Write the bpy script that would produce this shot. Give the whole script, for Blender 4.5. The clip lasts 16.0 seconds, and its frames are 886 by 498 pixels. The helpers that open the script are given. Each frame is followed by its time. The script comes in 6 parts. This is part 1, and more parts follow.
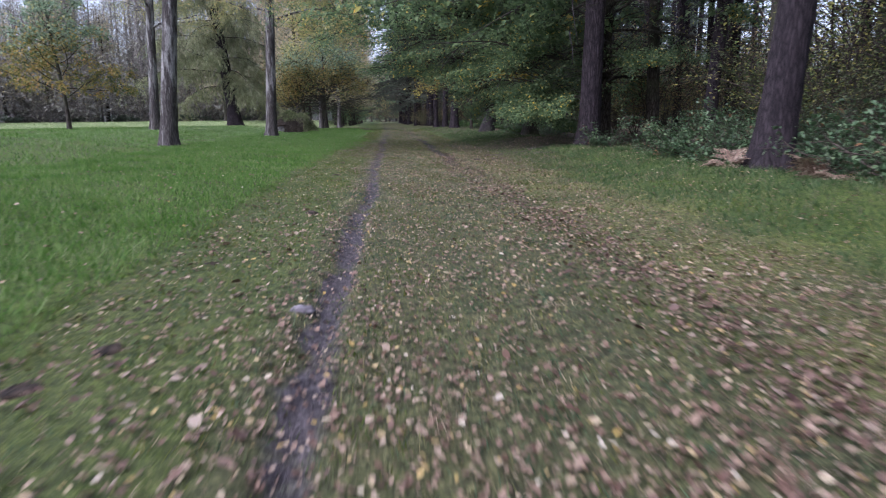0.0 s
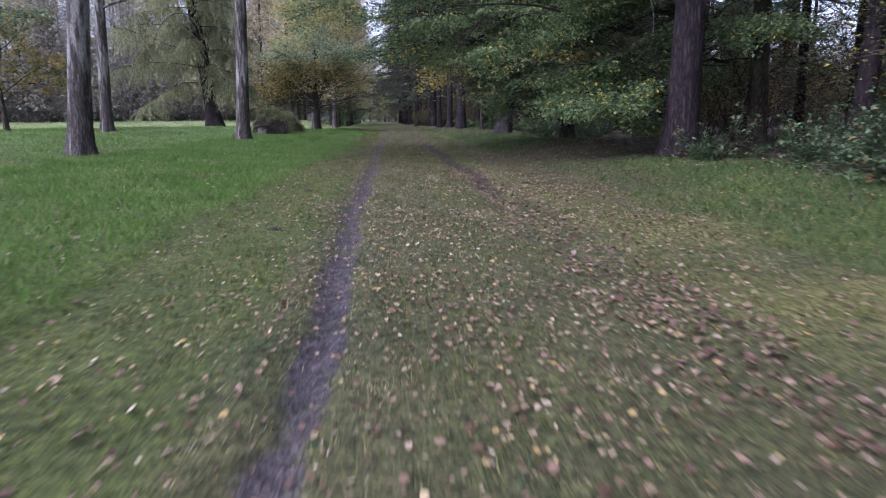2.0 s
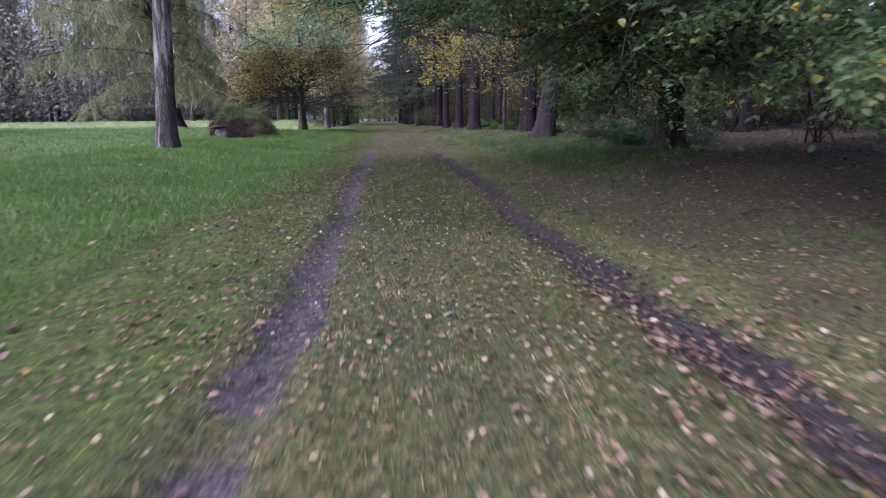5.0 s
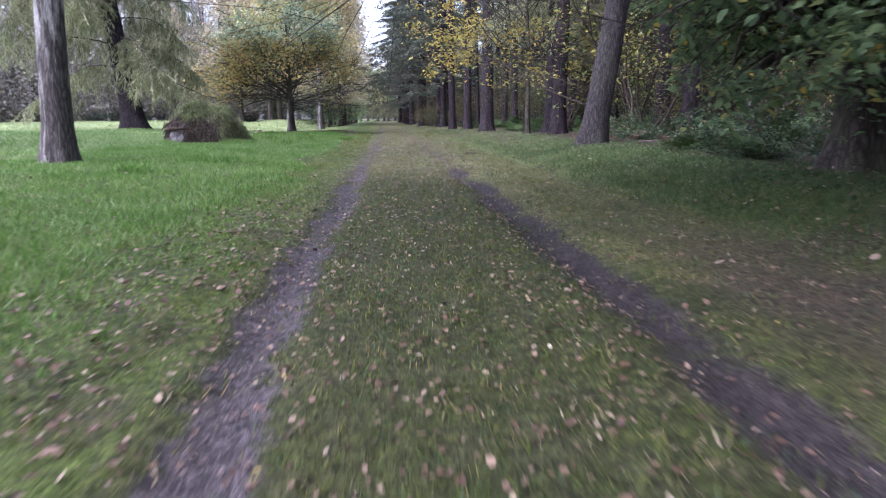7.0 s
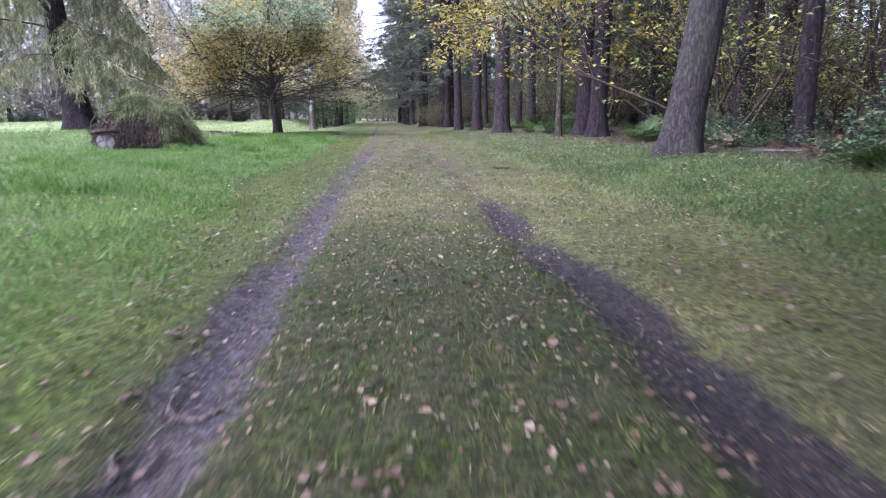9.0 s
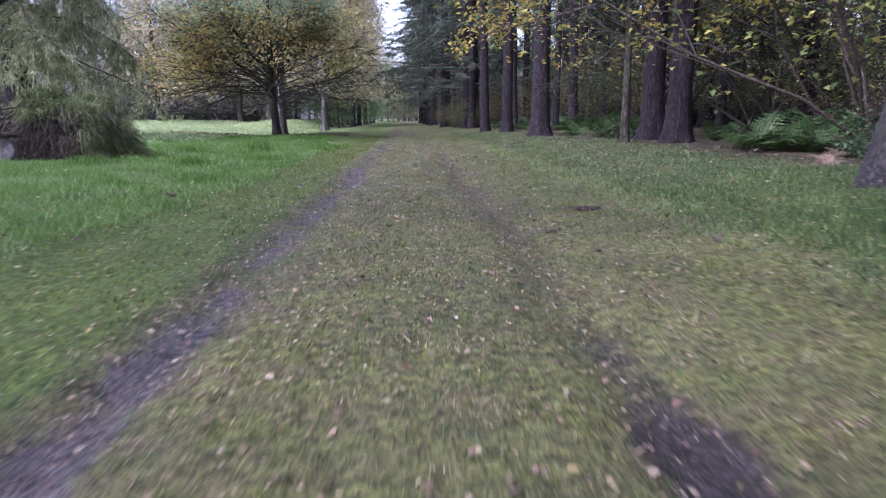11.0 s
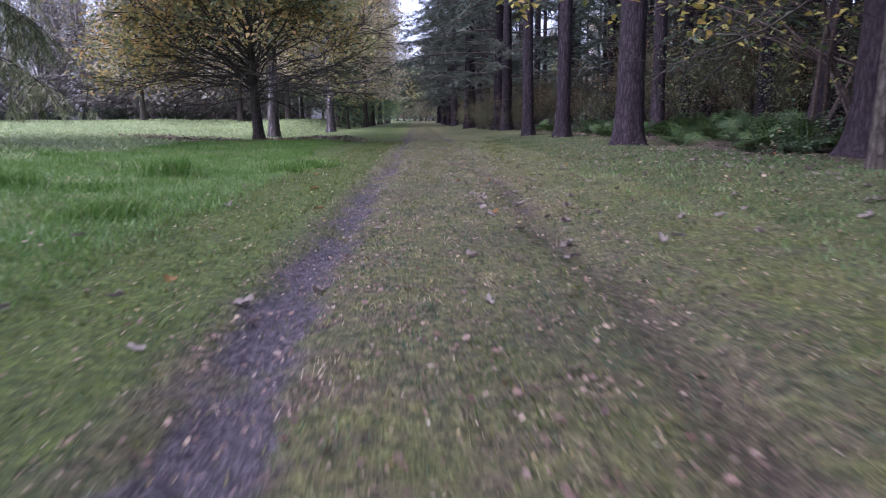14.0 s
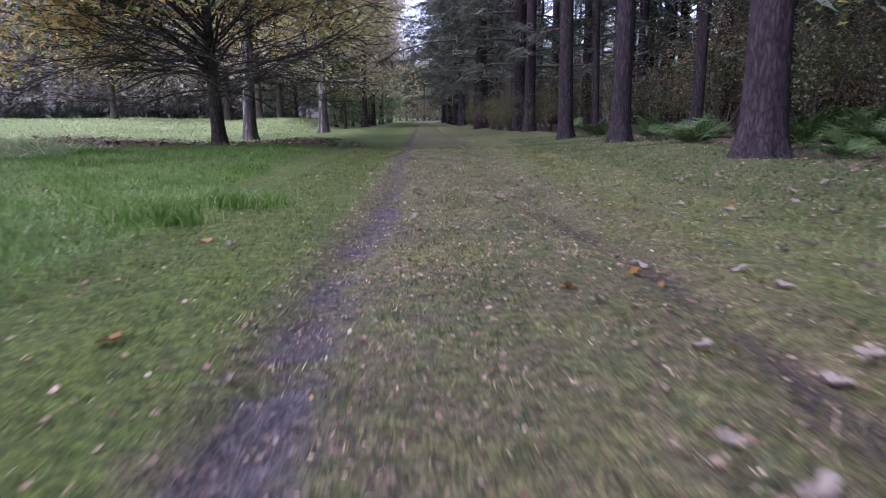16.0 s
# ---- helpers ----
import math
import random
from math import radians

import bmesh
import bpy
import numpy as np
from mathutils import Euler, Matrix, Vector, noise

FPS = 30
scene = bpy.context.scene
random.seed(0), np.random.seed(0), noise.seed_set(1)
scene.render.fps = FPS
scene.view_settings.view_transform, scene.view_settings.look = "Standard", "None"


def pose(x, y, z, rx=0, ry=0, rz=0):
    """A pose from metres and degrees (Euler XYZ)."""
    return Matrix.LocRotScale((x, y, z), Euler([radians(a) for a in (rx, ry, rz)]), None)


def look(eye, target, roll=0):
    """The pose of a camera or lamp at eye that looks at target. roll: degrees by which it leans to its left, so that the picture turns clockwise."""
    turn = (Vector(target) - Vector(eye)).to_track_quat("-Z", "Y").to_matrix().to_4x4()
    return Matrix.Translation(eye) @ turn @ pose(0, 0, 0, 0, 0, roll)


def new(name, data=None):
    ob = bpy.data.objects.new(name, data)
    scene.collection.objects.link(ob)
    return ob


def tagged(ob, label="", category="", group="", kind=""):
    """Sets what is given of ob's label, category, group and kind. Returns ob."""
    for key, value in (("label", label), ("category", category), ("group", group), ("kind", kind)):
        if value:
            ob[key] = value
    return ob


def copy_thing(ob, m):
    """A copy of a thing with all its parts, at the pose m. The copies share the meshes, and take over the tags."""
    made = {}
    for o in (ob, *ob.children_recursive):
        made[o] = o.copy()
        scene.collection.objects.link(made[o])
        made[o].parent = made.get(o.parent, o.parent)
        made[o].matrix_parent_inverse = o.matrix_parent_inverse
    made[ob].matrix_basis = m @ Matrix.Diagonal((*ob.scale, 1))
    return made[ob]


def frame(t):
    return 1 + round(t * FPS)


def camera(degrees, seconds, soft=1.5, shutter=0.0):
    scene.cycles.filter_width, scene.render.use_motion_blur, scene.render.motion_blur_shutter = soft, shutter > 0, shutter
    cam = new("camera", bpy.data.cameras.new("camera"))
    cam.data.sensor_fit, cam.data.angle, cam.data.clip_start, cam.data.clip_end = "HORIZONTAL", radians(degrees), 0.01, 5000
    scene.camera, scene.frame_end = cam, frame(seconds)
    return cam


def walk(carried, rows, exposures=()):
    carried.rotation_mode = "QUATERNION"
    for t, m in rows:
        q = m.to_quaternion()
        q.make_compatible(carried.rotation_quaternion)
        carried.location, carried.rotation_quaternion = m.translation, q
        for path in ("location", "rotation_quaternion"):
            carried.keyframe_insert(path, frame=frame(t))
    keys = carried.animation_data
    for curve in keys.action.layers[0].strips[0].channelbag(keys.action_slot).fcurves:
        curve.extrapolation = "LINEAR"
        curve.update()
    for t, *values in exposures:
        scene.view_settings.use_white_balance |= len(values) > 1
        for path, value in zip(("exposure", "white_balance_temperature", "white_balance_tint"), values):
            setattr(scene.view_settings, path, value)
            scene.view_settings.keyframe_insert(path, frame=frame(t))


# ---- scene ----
cam = camera(66.0, 16.0, soft=1.05, shutter=0.45)
METRES, EYE, TILT, LEAN, TURN = 38.871, 0.800, 0.0, 0.0, -3.20
ROWS = [
    (0.0, 0.0, 0.0, 0.0, -0.104, -10.836, 0.55),
    (0.5, -0.00217, 0.0329, -0.0, -0.127, -10.836, 0.53),
    (1.0, -0.00434, 0.0656, -0.0, -0.127, -10.836, 0.51),
    (1.5, -0.0064, 0.0987, -0.00023, -0.138, -10.836, 0.53),
    (2.0, -0.00858, 0.1315, -0.00046, -0.138, -10.836, 0.56),
    (2.5, -0.01063, 0.164, -0.0008, -0.127, -10.836, 0.6),
    (3.0, -0.01269, 0.1963, -0.00103, -0.138, -10.848, 0.57),
    (3.5, -0.01464, 0.229, -0.00126, -0.138, -10.859, 0.6),
    (4.0, -0.01646, 0.2611, -0.00149, -0.127, -10.859, 0.64),
    (6.5, -0.02698, 0.4238, -0.00103, -0.161, -10.905, 0.62),
    (7.0, -0.02893, 0.4543, -0.00114, -0.161, -10.905, 0.65),
    (7.5, -0.03087, 0.4845, -0.00114, -0.161, -10.893, 0.61),
    (8.0, -0.03236, 0.5145, -0.00126, -0.173, -10.905, 0.66),
    (8.5, -0.03396, 0.5449, -0.00137, -0.173, -10.905, 0.64),
    (9.0, -0.03522, 0.5754, -0.00183, -0.173, -10.905, 0.66),
    (11.5, -0.03865, 0.7197, -0.00229, 2.12, -10.871, 0.58),
    (12.0, -0.0407, 0.7482, -0.00206, 2.397, -10.893, 0.57),
    (12.5, -0.04379, 0.7767, -0.00194, 2.581, -10.882, 0.56),
    (13.0, -0.04768, 0.8057, -0.00194, 2.708, -10.871, 0.53),
    (13.5, -0.05157, 0.8353, -0.00206, 2.846, -10.893, 0.52),
    (14.0, -0.05545, 0.8664, -0.00229, 2.984, -10.871, 0.47),
    (14.5, -0.05934, 0.8991, -0.0024, 3.053, -10.882, 0.45),
    (15.0, -0.06311, 0.9324, -0.00274, 3.123, -10.871, 0.4),
    (15.5, -0.06677, 0.9658, -0.00309, 3.18, -10.893, 0.43),
    (16.0, -0.07043, 0.9977, -0.00332, 3.192, -10.893, 0.36),
]
walk(cam, [(t, pose(0, 0, EYE, TILT, LEAN, TURN) @ pose(METRES * x, METRES * y, METRES * z, 90 + pitch, roll, yaw)) for t, x, y, z, yaw, pitch, roll in ROWS],
     [(0.0, 1.34, 5480, 22), (4.0, 1.38, 5380, 33), (6.5, 2.12, 5450, 27), (7.5, 2.34, 5380, 27), (9.0, 2.55, 5350, 29), (11.5, 1.85, 5260, 30), (14.0, 1.68, 5290, 35), (16.0, 1.63, 5370, 35)])
# ---- world, sun, exposure ----
SUN_EL, SUN_AZ = 50.0, -125.0         # soft light from the open lawn side, behind the camera
world = bpy.data.worlds.new("overcast_sky")
scene.world = world
world.use_nodes = True
wn, wl = world.node_tree.nodes, world.node_tree.links
sky = wn.new("ShaderNodeTexSky")
sky.sky_type, sky.sun_disc = "NISHITA", False
sky.sun_elevation, sky.sun_rotation = radians(SUN_EL), radians(SUN_AZ)
sky.dust_density, sky.ozone_density = 4.0, 1.0
grey = wn.new("ShaderNodeHueSaturation")
grey.inputs["Saturation"].default_value = 0.45
wl.new(sky.outputs[0], grey.inputs["Color"])
wl.new(grey.outputs[0], wn["Background"].inputs[0])
wn["Background"].inputs[1].default_value = 0.15
sun_data = bpy.data.lights.new("sun", "SUN")
sun_data.energy, sun_data.angle, sun_data.color = 0.7, radians(40), (1.0, 0.96, 0.9)
sun = new("sun", sun_data)
az, el = radians(SUN_AZ), radians(SUN_EL)
sun.matrix_world = look((0, 0, 0), (-math.sin(az) * math.cos(el), -math.cos(az) * math.cos(el), -math.sin(el)))


# ---- the plan ----
def track_x(y):
    """Middle line of the ride; it bends slightly to the left far off."""
    y = np.asarray(y, float)
    return 0.42 - 0.0185 * y - 0.012 * np.clip(y - 45, 0, None)


def smooth(a, b, x):
    u = np.clip((np.asarray(x, float) - a) / (b - a), 0, 1)
    return u * u * (3 - 2 * u)


def waves(x, y, seed, scale):
    """Cheap smooth noise, about -1 to 1."""
    r = np.random.RandomState(seed)
    out = 0
    for k in range(5):
        a, p = r.uniform(0, 6.283), r.uniform(0, 6.283)
        q = scale * r.uniform(0.6, 1.8)
        out = out + np.sin((np.cos(a) * x + np.sin(a) * y) / q * 6.283 + p)
    return out / 3.2


def lawn_edge(y):
    """Where the longer grass of the lawn begins, from the ride's middle line."""
    y = np.asarray(y, float)
    return -1.76 + 0.72 * smooth(17.0, 20.5, y) * (1 - smooth(26, 31, y)) + 0.2 * smooth(31, 35, y) * (1 - smooth(36, 39, y)) - 0.05 * smooth(35, 41, y) - 0.55 * smooth(42.3, 45.5, y) + 0.10 * waves(y * 0, y, 5, 4.0) + 0.05 * waves(y * 0, y, 8, 1.1)


def ruts(x, y):
    """Depth masks (0 to 1) of the left and right wheel ruts."""
    u = x - track_x(y)
    wob = 0.05 * waves(x * 0, y, 3, 3.0)
    wl_ = 0.075 + 0.035 * smooth(6, 14, y) + 0.02 * smooth(17, 22, y) + 0.03 * smooth(28, 32, y) - 0.07 * smooth(42, 50, y)
    left = np.exp(-((u + 0.70 - 0.07 * smooth(28, 32, y) + wob) / wl_) ** 2)
    wr = 0.12 + 0.025 * smooth(12, 18, y)
    right = np.exp(-((u - 0.74 - wob - 0.05 * waves(x * 0, y, 4, 5.0)) / wr) ** 2)
    return left, right


def ground_z(x, y):
    x, y = np.asarray(x, float), np.asarray(y, float)
    u = x - track_x(y)
    z = 0.16 * smooth(1.8, 4.0, u) + 0.12 * smooth(4, 12, u)
    z = z + 0.10 * smooth(1.8, 5.0, -u) + 0.30 * smooth(5, 11, -u) - 0.20 * smooth(48, 62, y) * smooth(3, 6, -u)
    z = z - 0.03 * smooth(34, 50, y) + 0.5 * smooth(56, 80, y) * smooth(10, 18, -u)
    z = z + 0.03 * smooth(0.05, -0.15, u - lawn_edge(y))
    lw = smooth(1.7, 3, np.abs(u))
    z = z + 0.02 * waves(x, y, 1, 3.0) * (0.4 + lw) + 0.04 * waves(x, y, 2, 9.0) * lw
    left, right = ruts(x, y)
    z = z - 0.045 * left - 0.05 * right * smooth(5, 13, y)
    z = z + 0.5 * smooth(6, 9, -u) * smooth(70, 84, y) * (1 - smooth(10, 14, -u))
    return z


def gz(x, y):
    return float(ground_z(x, y))


# ---- mesh helpers ----
class Buf:
    """Collects vertices, quads and triangles for one mesh."""

    def __init__(self):
        self.v, self.q, self.t, self.n = [], [], [], 0

    def add(self, verts, quads=None, tris=None):
        verts = np.asarray(verts, float).reshape(-1, 3)
        if quads is not None and len(quads):
            self.q.append(np.asarray(quads, int) + self.n)
        if tris is not None and len(tris):
            self.t.append(np.asarray(tris, int) + self.n)
        self.v.append(verts)
        self.n += len(verts)

    def mesh(self, name, smooth_shade=True):
        v = np.concatenate(self.v) if self.v else np.zeros((0, 3))
        q = np.concatenate(self.q) if self.q else np.zeros((0, 4), int)
        t = np.concatenate(self.t) if self.t else np.zeros((0, 3), int)
        me = bpy.data.meshes.new(name)
        me.vertices.add(len(v))
        me.vertices.foreach_set("co", v.astype(np.float32).ravel())
        me.loops.add(len(q) * 4 + len(t) * 3)
        me.loops.foreach_set("vertex_index", np.concatenate([q.ravel(), t.ravel()]).astype(np.int32))
        me.polygons.add(len(q) + len(t))
        start = np.concatenate([np.arange(len(q)) * 4, len(q) * 4 + np.arange(len(t)) * 3])
        me.polygons.foreach_set("loop_start", start.astype(np.int32))
        me.polygons.foreach_set("use_smooth", np.full(len(q) + len(t), smooth_shade))
        me.update(calc_edges=True)
        return me


def empty(name, m, label, category, group="", kind=""):
    ob = new(name)
    ob.empty_display_size = 0.2
    ob.matrix_world = m
    return tagged(ob, label, category, group, kind)


def part(name, data, material, parent=None, label="", smooth_shade=True):
    """Links a Buf as one mesh object under a thing or a part."""
    me = data.mesh(name, smooth_shade) if isinstance(data, Buf) else data
    if material:
        me.materials.append(material)
    ob = new(name, me)
    if parent:
        ob.parent = parent
    if label:
        ob["label"] = label
    return ob


def tube(buf, pts, radii, sides=6, cap=True, rough=0.0, rs=None):
    """A tapered tube along the points."""
    pts = np.asarray(pts, float)
    n = len(pts)
    radii = np.broadcast_to(np.asarray(radii, float), (n,))
    tan = np.gradient(pts, axis=0)
    tan /= np.linalg.norm(tan, axis=1)[:, None] + 1e-9
    ref = np.array([0.0, 0, 1]) if abs(tan[0][2]) < 0.8 else np.array([1.0, 0, 0])
    a = np.cross(tan, ref)
    a /= np.linalg.norm(a, axis=1)[:, None] + 1e-9
    b = np.cross(tan, a)
    th = np.arange(sides) / sides * 2 * np.pi
    r = radii[:, None] * np.ones((1, sides))
    if rough and rs is not None:
        r = r * (1 + rough * rs.uniform(-1, 1, (n, sides)))
    v = pts[:, None, :] + r[..., None] * (np.cos(th)[None, :, None] * a[:, None, :] + np.sin(th)[None, :, None] * b[:, None, :])
    i, j = np.meshgrid(np.arange(n - 1), np.arange(sides), indexing="ij")
    k = (j + 1) % sides
    q = np.stack([i * sides + j, i * sides + k, (i + 1) * sides + k, (i + 1) * sides + j], -1).reshape(-1, 4)
    v = v.reshape(-1, 3)
    tris = None
    if cap:
        v = np.concatenate([v, pts[:1], pts[-1:]])
        c0, c1 = n * sides, n * sides + 1
        jj = np.arange(sides)
        kk = (jj + 1) % sides
        tris = np.concatenate([np.stack([np.full(sides, c0), kk, jj], -1),
                               np.stack([np.full(sides, c1), (n - 1) * sides + jj, (n - 1) * sides + kk], -1)])
    buf.add(v, q, tris)


def unit(v):
    return v / (np.linalg.norm(v, axis=-1, keepdims=True) + 1e-9)


def leaves(buf, pts, size, rs, droop=0.35, wide=0.62, fold=0.16, flat=1.0, oval=False):
    """Folded leaf blades of two quads' width at the points, lying roughly level and drooping at the tip."""
    pts = np.asarray(pts, float)
    n = len(pts)
    if not n:
        return
    a = rs.uniform(0, 2 * np.pi, n)
    d = np.stack([np.cos(a), np.sin(a), rs.normal(-droop, 0.35, n)], -1)
    d = unit(d)
    nn = unit(np.stack([rs.normal(0, 0.45, n), rs.normal(0, 0.45, n), np.full(n, flat)], -1))
    s = unit(np.cross(d, nn))
    up = np.cross(s, d)
    L = (size * rs.uniform(0.65, 1.25, n))[:, None]
    w = L * wide * 0.5
    p0 = pts
    mid = pts + d * L * 0.45
    if oval:
        v = np.stack([p0, pts + d * L * 0.25 + s * w * 0.85 + up * L * fold * 0.8, pts + d * L * 0.68 + s * w * 0.8 + up * L * fold * 0.7, pts + d * L - up * L * 0.1,
                      pts + d * L * 0.68 - s * w * 0.8 + up * L * fold * 0.7, pts + d * L * 0.25 - s * w * 0.85 + up * L * fold * 0.8], 1)
        q = np.arange(n * 6).reshape(n, 6)
        buf.add(v.reshape(-1, 3), np.concatenate([q[:, [0, 1, 2, 3]], q[:, [0, 3, 4, 5]]]))
        return
    v = np.stack([p0, mid + s * w + up * L * fold, pts + d * L - up * L * 0.1, mid - s * w + up * L * fold], 1)
    q = np.arange(n * 4).reshape(n, 4)
    tr = np.concatenate([q[:, [0, 1, 2]], q[:, [0, 2, 3]]])
    buf.add(v.reshape(-1, 3), None, tr)


def wander(p, d, length, rs, n=6, bend=0.25, lift=0.0):
    """A crooked line from p in direction d; lift bends it up (or down) along its way."""
    pts = [np.asarray(p, float)]
    d = np.asarray(d, float)
    for i in range(n):
        d = d + rs.normal(0, bend, 3) * 0.5 + np.array([0, 0, lift]) / n
        d = d / np.linalg.norm(d)
        pts.append(pts[-1] + d * length / n)
    return np.array(pts)


def trunk_mesh(buf, h, r, rs, lean=(0, 0), flare=0.5, ridge=0.06, ridges=9, sides=40, top=0.35, bow=0.15, dense=5.0):
    """A trunk with a root flare, bark ridges in relief and a slight bow. Returns its middle line (z, xy, radius)."""
    rings = 90 if sides > 20 else 12
    zs = np.concatenate([np.linspace(-0.15, dense, rings), np.linspace(dense, h, 26 if sides > 20 else 8)[1:]])
    cx = lean[0] * zs + bow * np.sin(zs / h * 3.0 + rs.uniform(0, 6)) * zs / h
    cy = lean[1] * zs + bow * np.sin(zs / h * 2.5 + rs.uniform(0, 6)) * zs / h
    rad = r * (1 - (1 - top) * (zs / h)) * (1 + flare * np.exp(-np.clip(zs, 0, None) / (0.9 * r + 0.12)))
    th = np.arange(sides) / sides * 2 * np.pi
    roots, ph = rs.randint(4, 7), rs.uniform(0, 6)
    V = np.zeros((len(zs), sides, 3))
    p1, p2, p3 = rs.uniform(0, 50, 3)
    for i, z in enumerate(zs):
        fl = np.exp(-max(z, 0) / (0.5 * r + 0.1))
        for j, t in enumerate(th):
            e = 1 + 0.16 * fl * math.sin(roots * t + ph)
            if z < dense + 1:
                e += ridge * noise.noise((math.cos(t) * ridges * 0.5 + p1, math.sin(t) * ridges * 0.5 + p2, z * 1.6 + p3))
                e += ridge * 0.7 * noise.noise((math.cos(t) * ridges + p2, math.sin(t) * ridges + p3, z * 4.0 + p1))
            V[i, j] = (cx[i] + rad[i] * e * math.cos(t), cy[i] + rad[i] * e * math.sin(t), z)
    n = len(zs)
    i, j = np.meshgrid(np.arange(n - 1), np.arange(sides), indexing="ij")
    k = (j + 1) % sides
    buf.add(V.reshape(-1, 3), np.stack([i * sides + j, i * sides + k, (i + 1) * sides + k, (i + 1) * sides + j], -1).reshape(-1, 4))
    return lambda z: (np.array([np.interp(z, zs, cx), np.interp(z, zs, cy), z]), float(np.interp(z, zs, rad)))


# ---- materials ----
def material(name):
    m = bpy.data.materials.new(name)
    m.use_nodes = True
    return m, m.node_tree.nodes, m.node_tree.links, m.node_tree.nodes["Principled BSDF"]


def node(ns, kind, **inputs):
    n = ns.new(kind)
    for k, v in inputs.items():
        n.inputs[k.replace("_", " ")].default_value = v
    return n


def ramp(ns, stops, mode="LINEAR"):
    r = ns.new("ShaderNodeValToRGB")
    r.color_ramp.interpolation = mode
    while len(r.color_ramp.elements) < len(stops):
        r.color_ramp.elements.new(0.5)
    for e, (p, c) in zip(r.color_ramp.elements, stops):
        e.position, e.color = p, (*c, 1)
    return r


def leaf_material(name, stops, rough=0.55, through_light=0.35, patch=0.25, patch_scale=0.7, gloss=0.35, own=1.0):
    """Leaves: a colour for each blade (as far as own says), tinted in patches, with light passing through."""
    m, ns, ln, bsdf = material(name)
    geo = ns.new("ShaderNodeNewGeometry")
    pos = ns.new("ShaderNodeTexCoord")
    nz = node(ns, "ShaderNodeTexNoise", Scale=patch_scale, Detail=3.0)
    ln.new(pos.outputs["Object"], nz.inputs["Vector"])
    mixv = ns.new("ShaderNodeMath")
    mixv.operation = "MULTIPLY_ADD"
    mixv.inputs[1].default_value = patch * 4
    mixv.inputs[2].default_value = -patch * 2
    ln.new(nz.outputs[0], mixv.inputs[0])
    ad = ns.new("ShaderNodeMath")
    ad.operation, ad.use_clamp = "ADD", True
    each = ns.new("ShaderNodeMath")
    each.operation = "MULTIPLY_ADD"
    each.inputs[1].default_value, each.inputs[2].default_value = own, 0.5 - 0.5 * own
    ln.new(geo.outputs["Random Per Island"], each.inputs[0])
    ln.new(each.outputs[0], ad.inputs[0])
    ln.new(mixv.outputs[0], ad.inputs[1])
    r = ramp(ns, stops)
    ln.new(ad.outputs[0], r.inputs[0])
    ln.new(r.outputs[0], bsdf.inputs["Base Color"])
    bsdf.inputs["Roughness"].default_value = rough
    bsdf.inputs["Specular IOR Level"].default_value = gloss
    tr = ns.new("ShaderNodeBsdfTranslucent")
    ln.new(r.outputs[0], tr.inputs[0])
    mx = ns.new("ShaderNodeMixShader")
    mx.inputs[0].default_value = through_light
    ln.new(bsdf.outputs[0], mx.inputs[1])
    ln.new(tr.outputs[0], mx.inputs[2])
    ln.new(mx.outputs[0], ns["Material Output"].inputs[0])
    return m


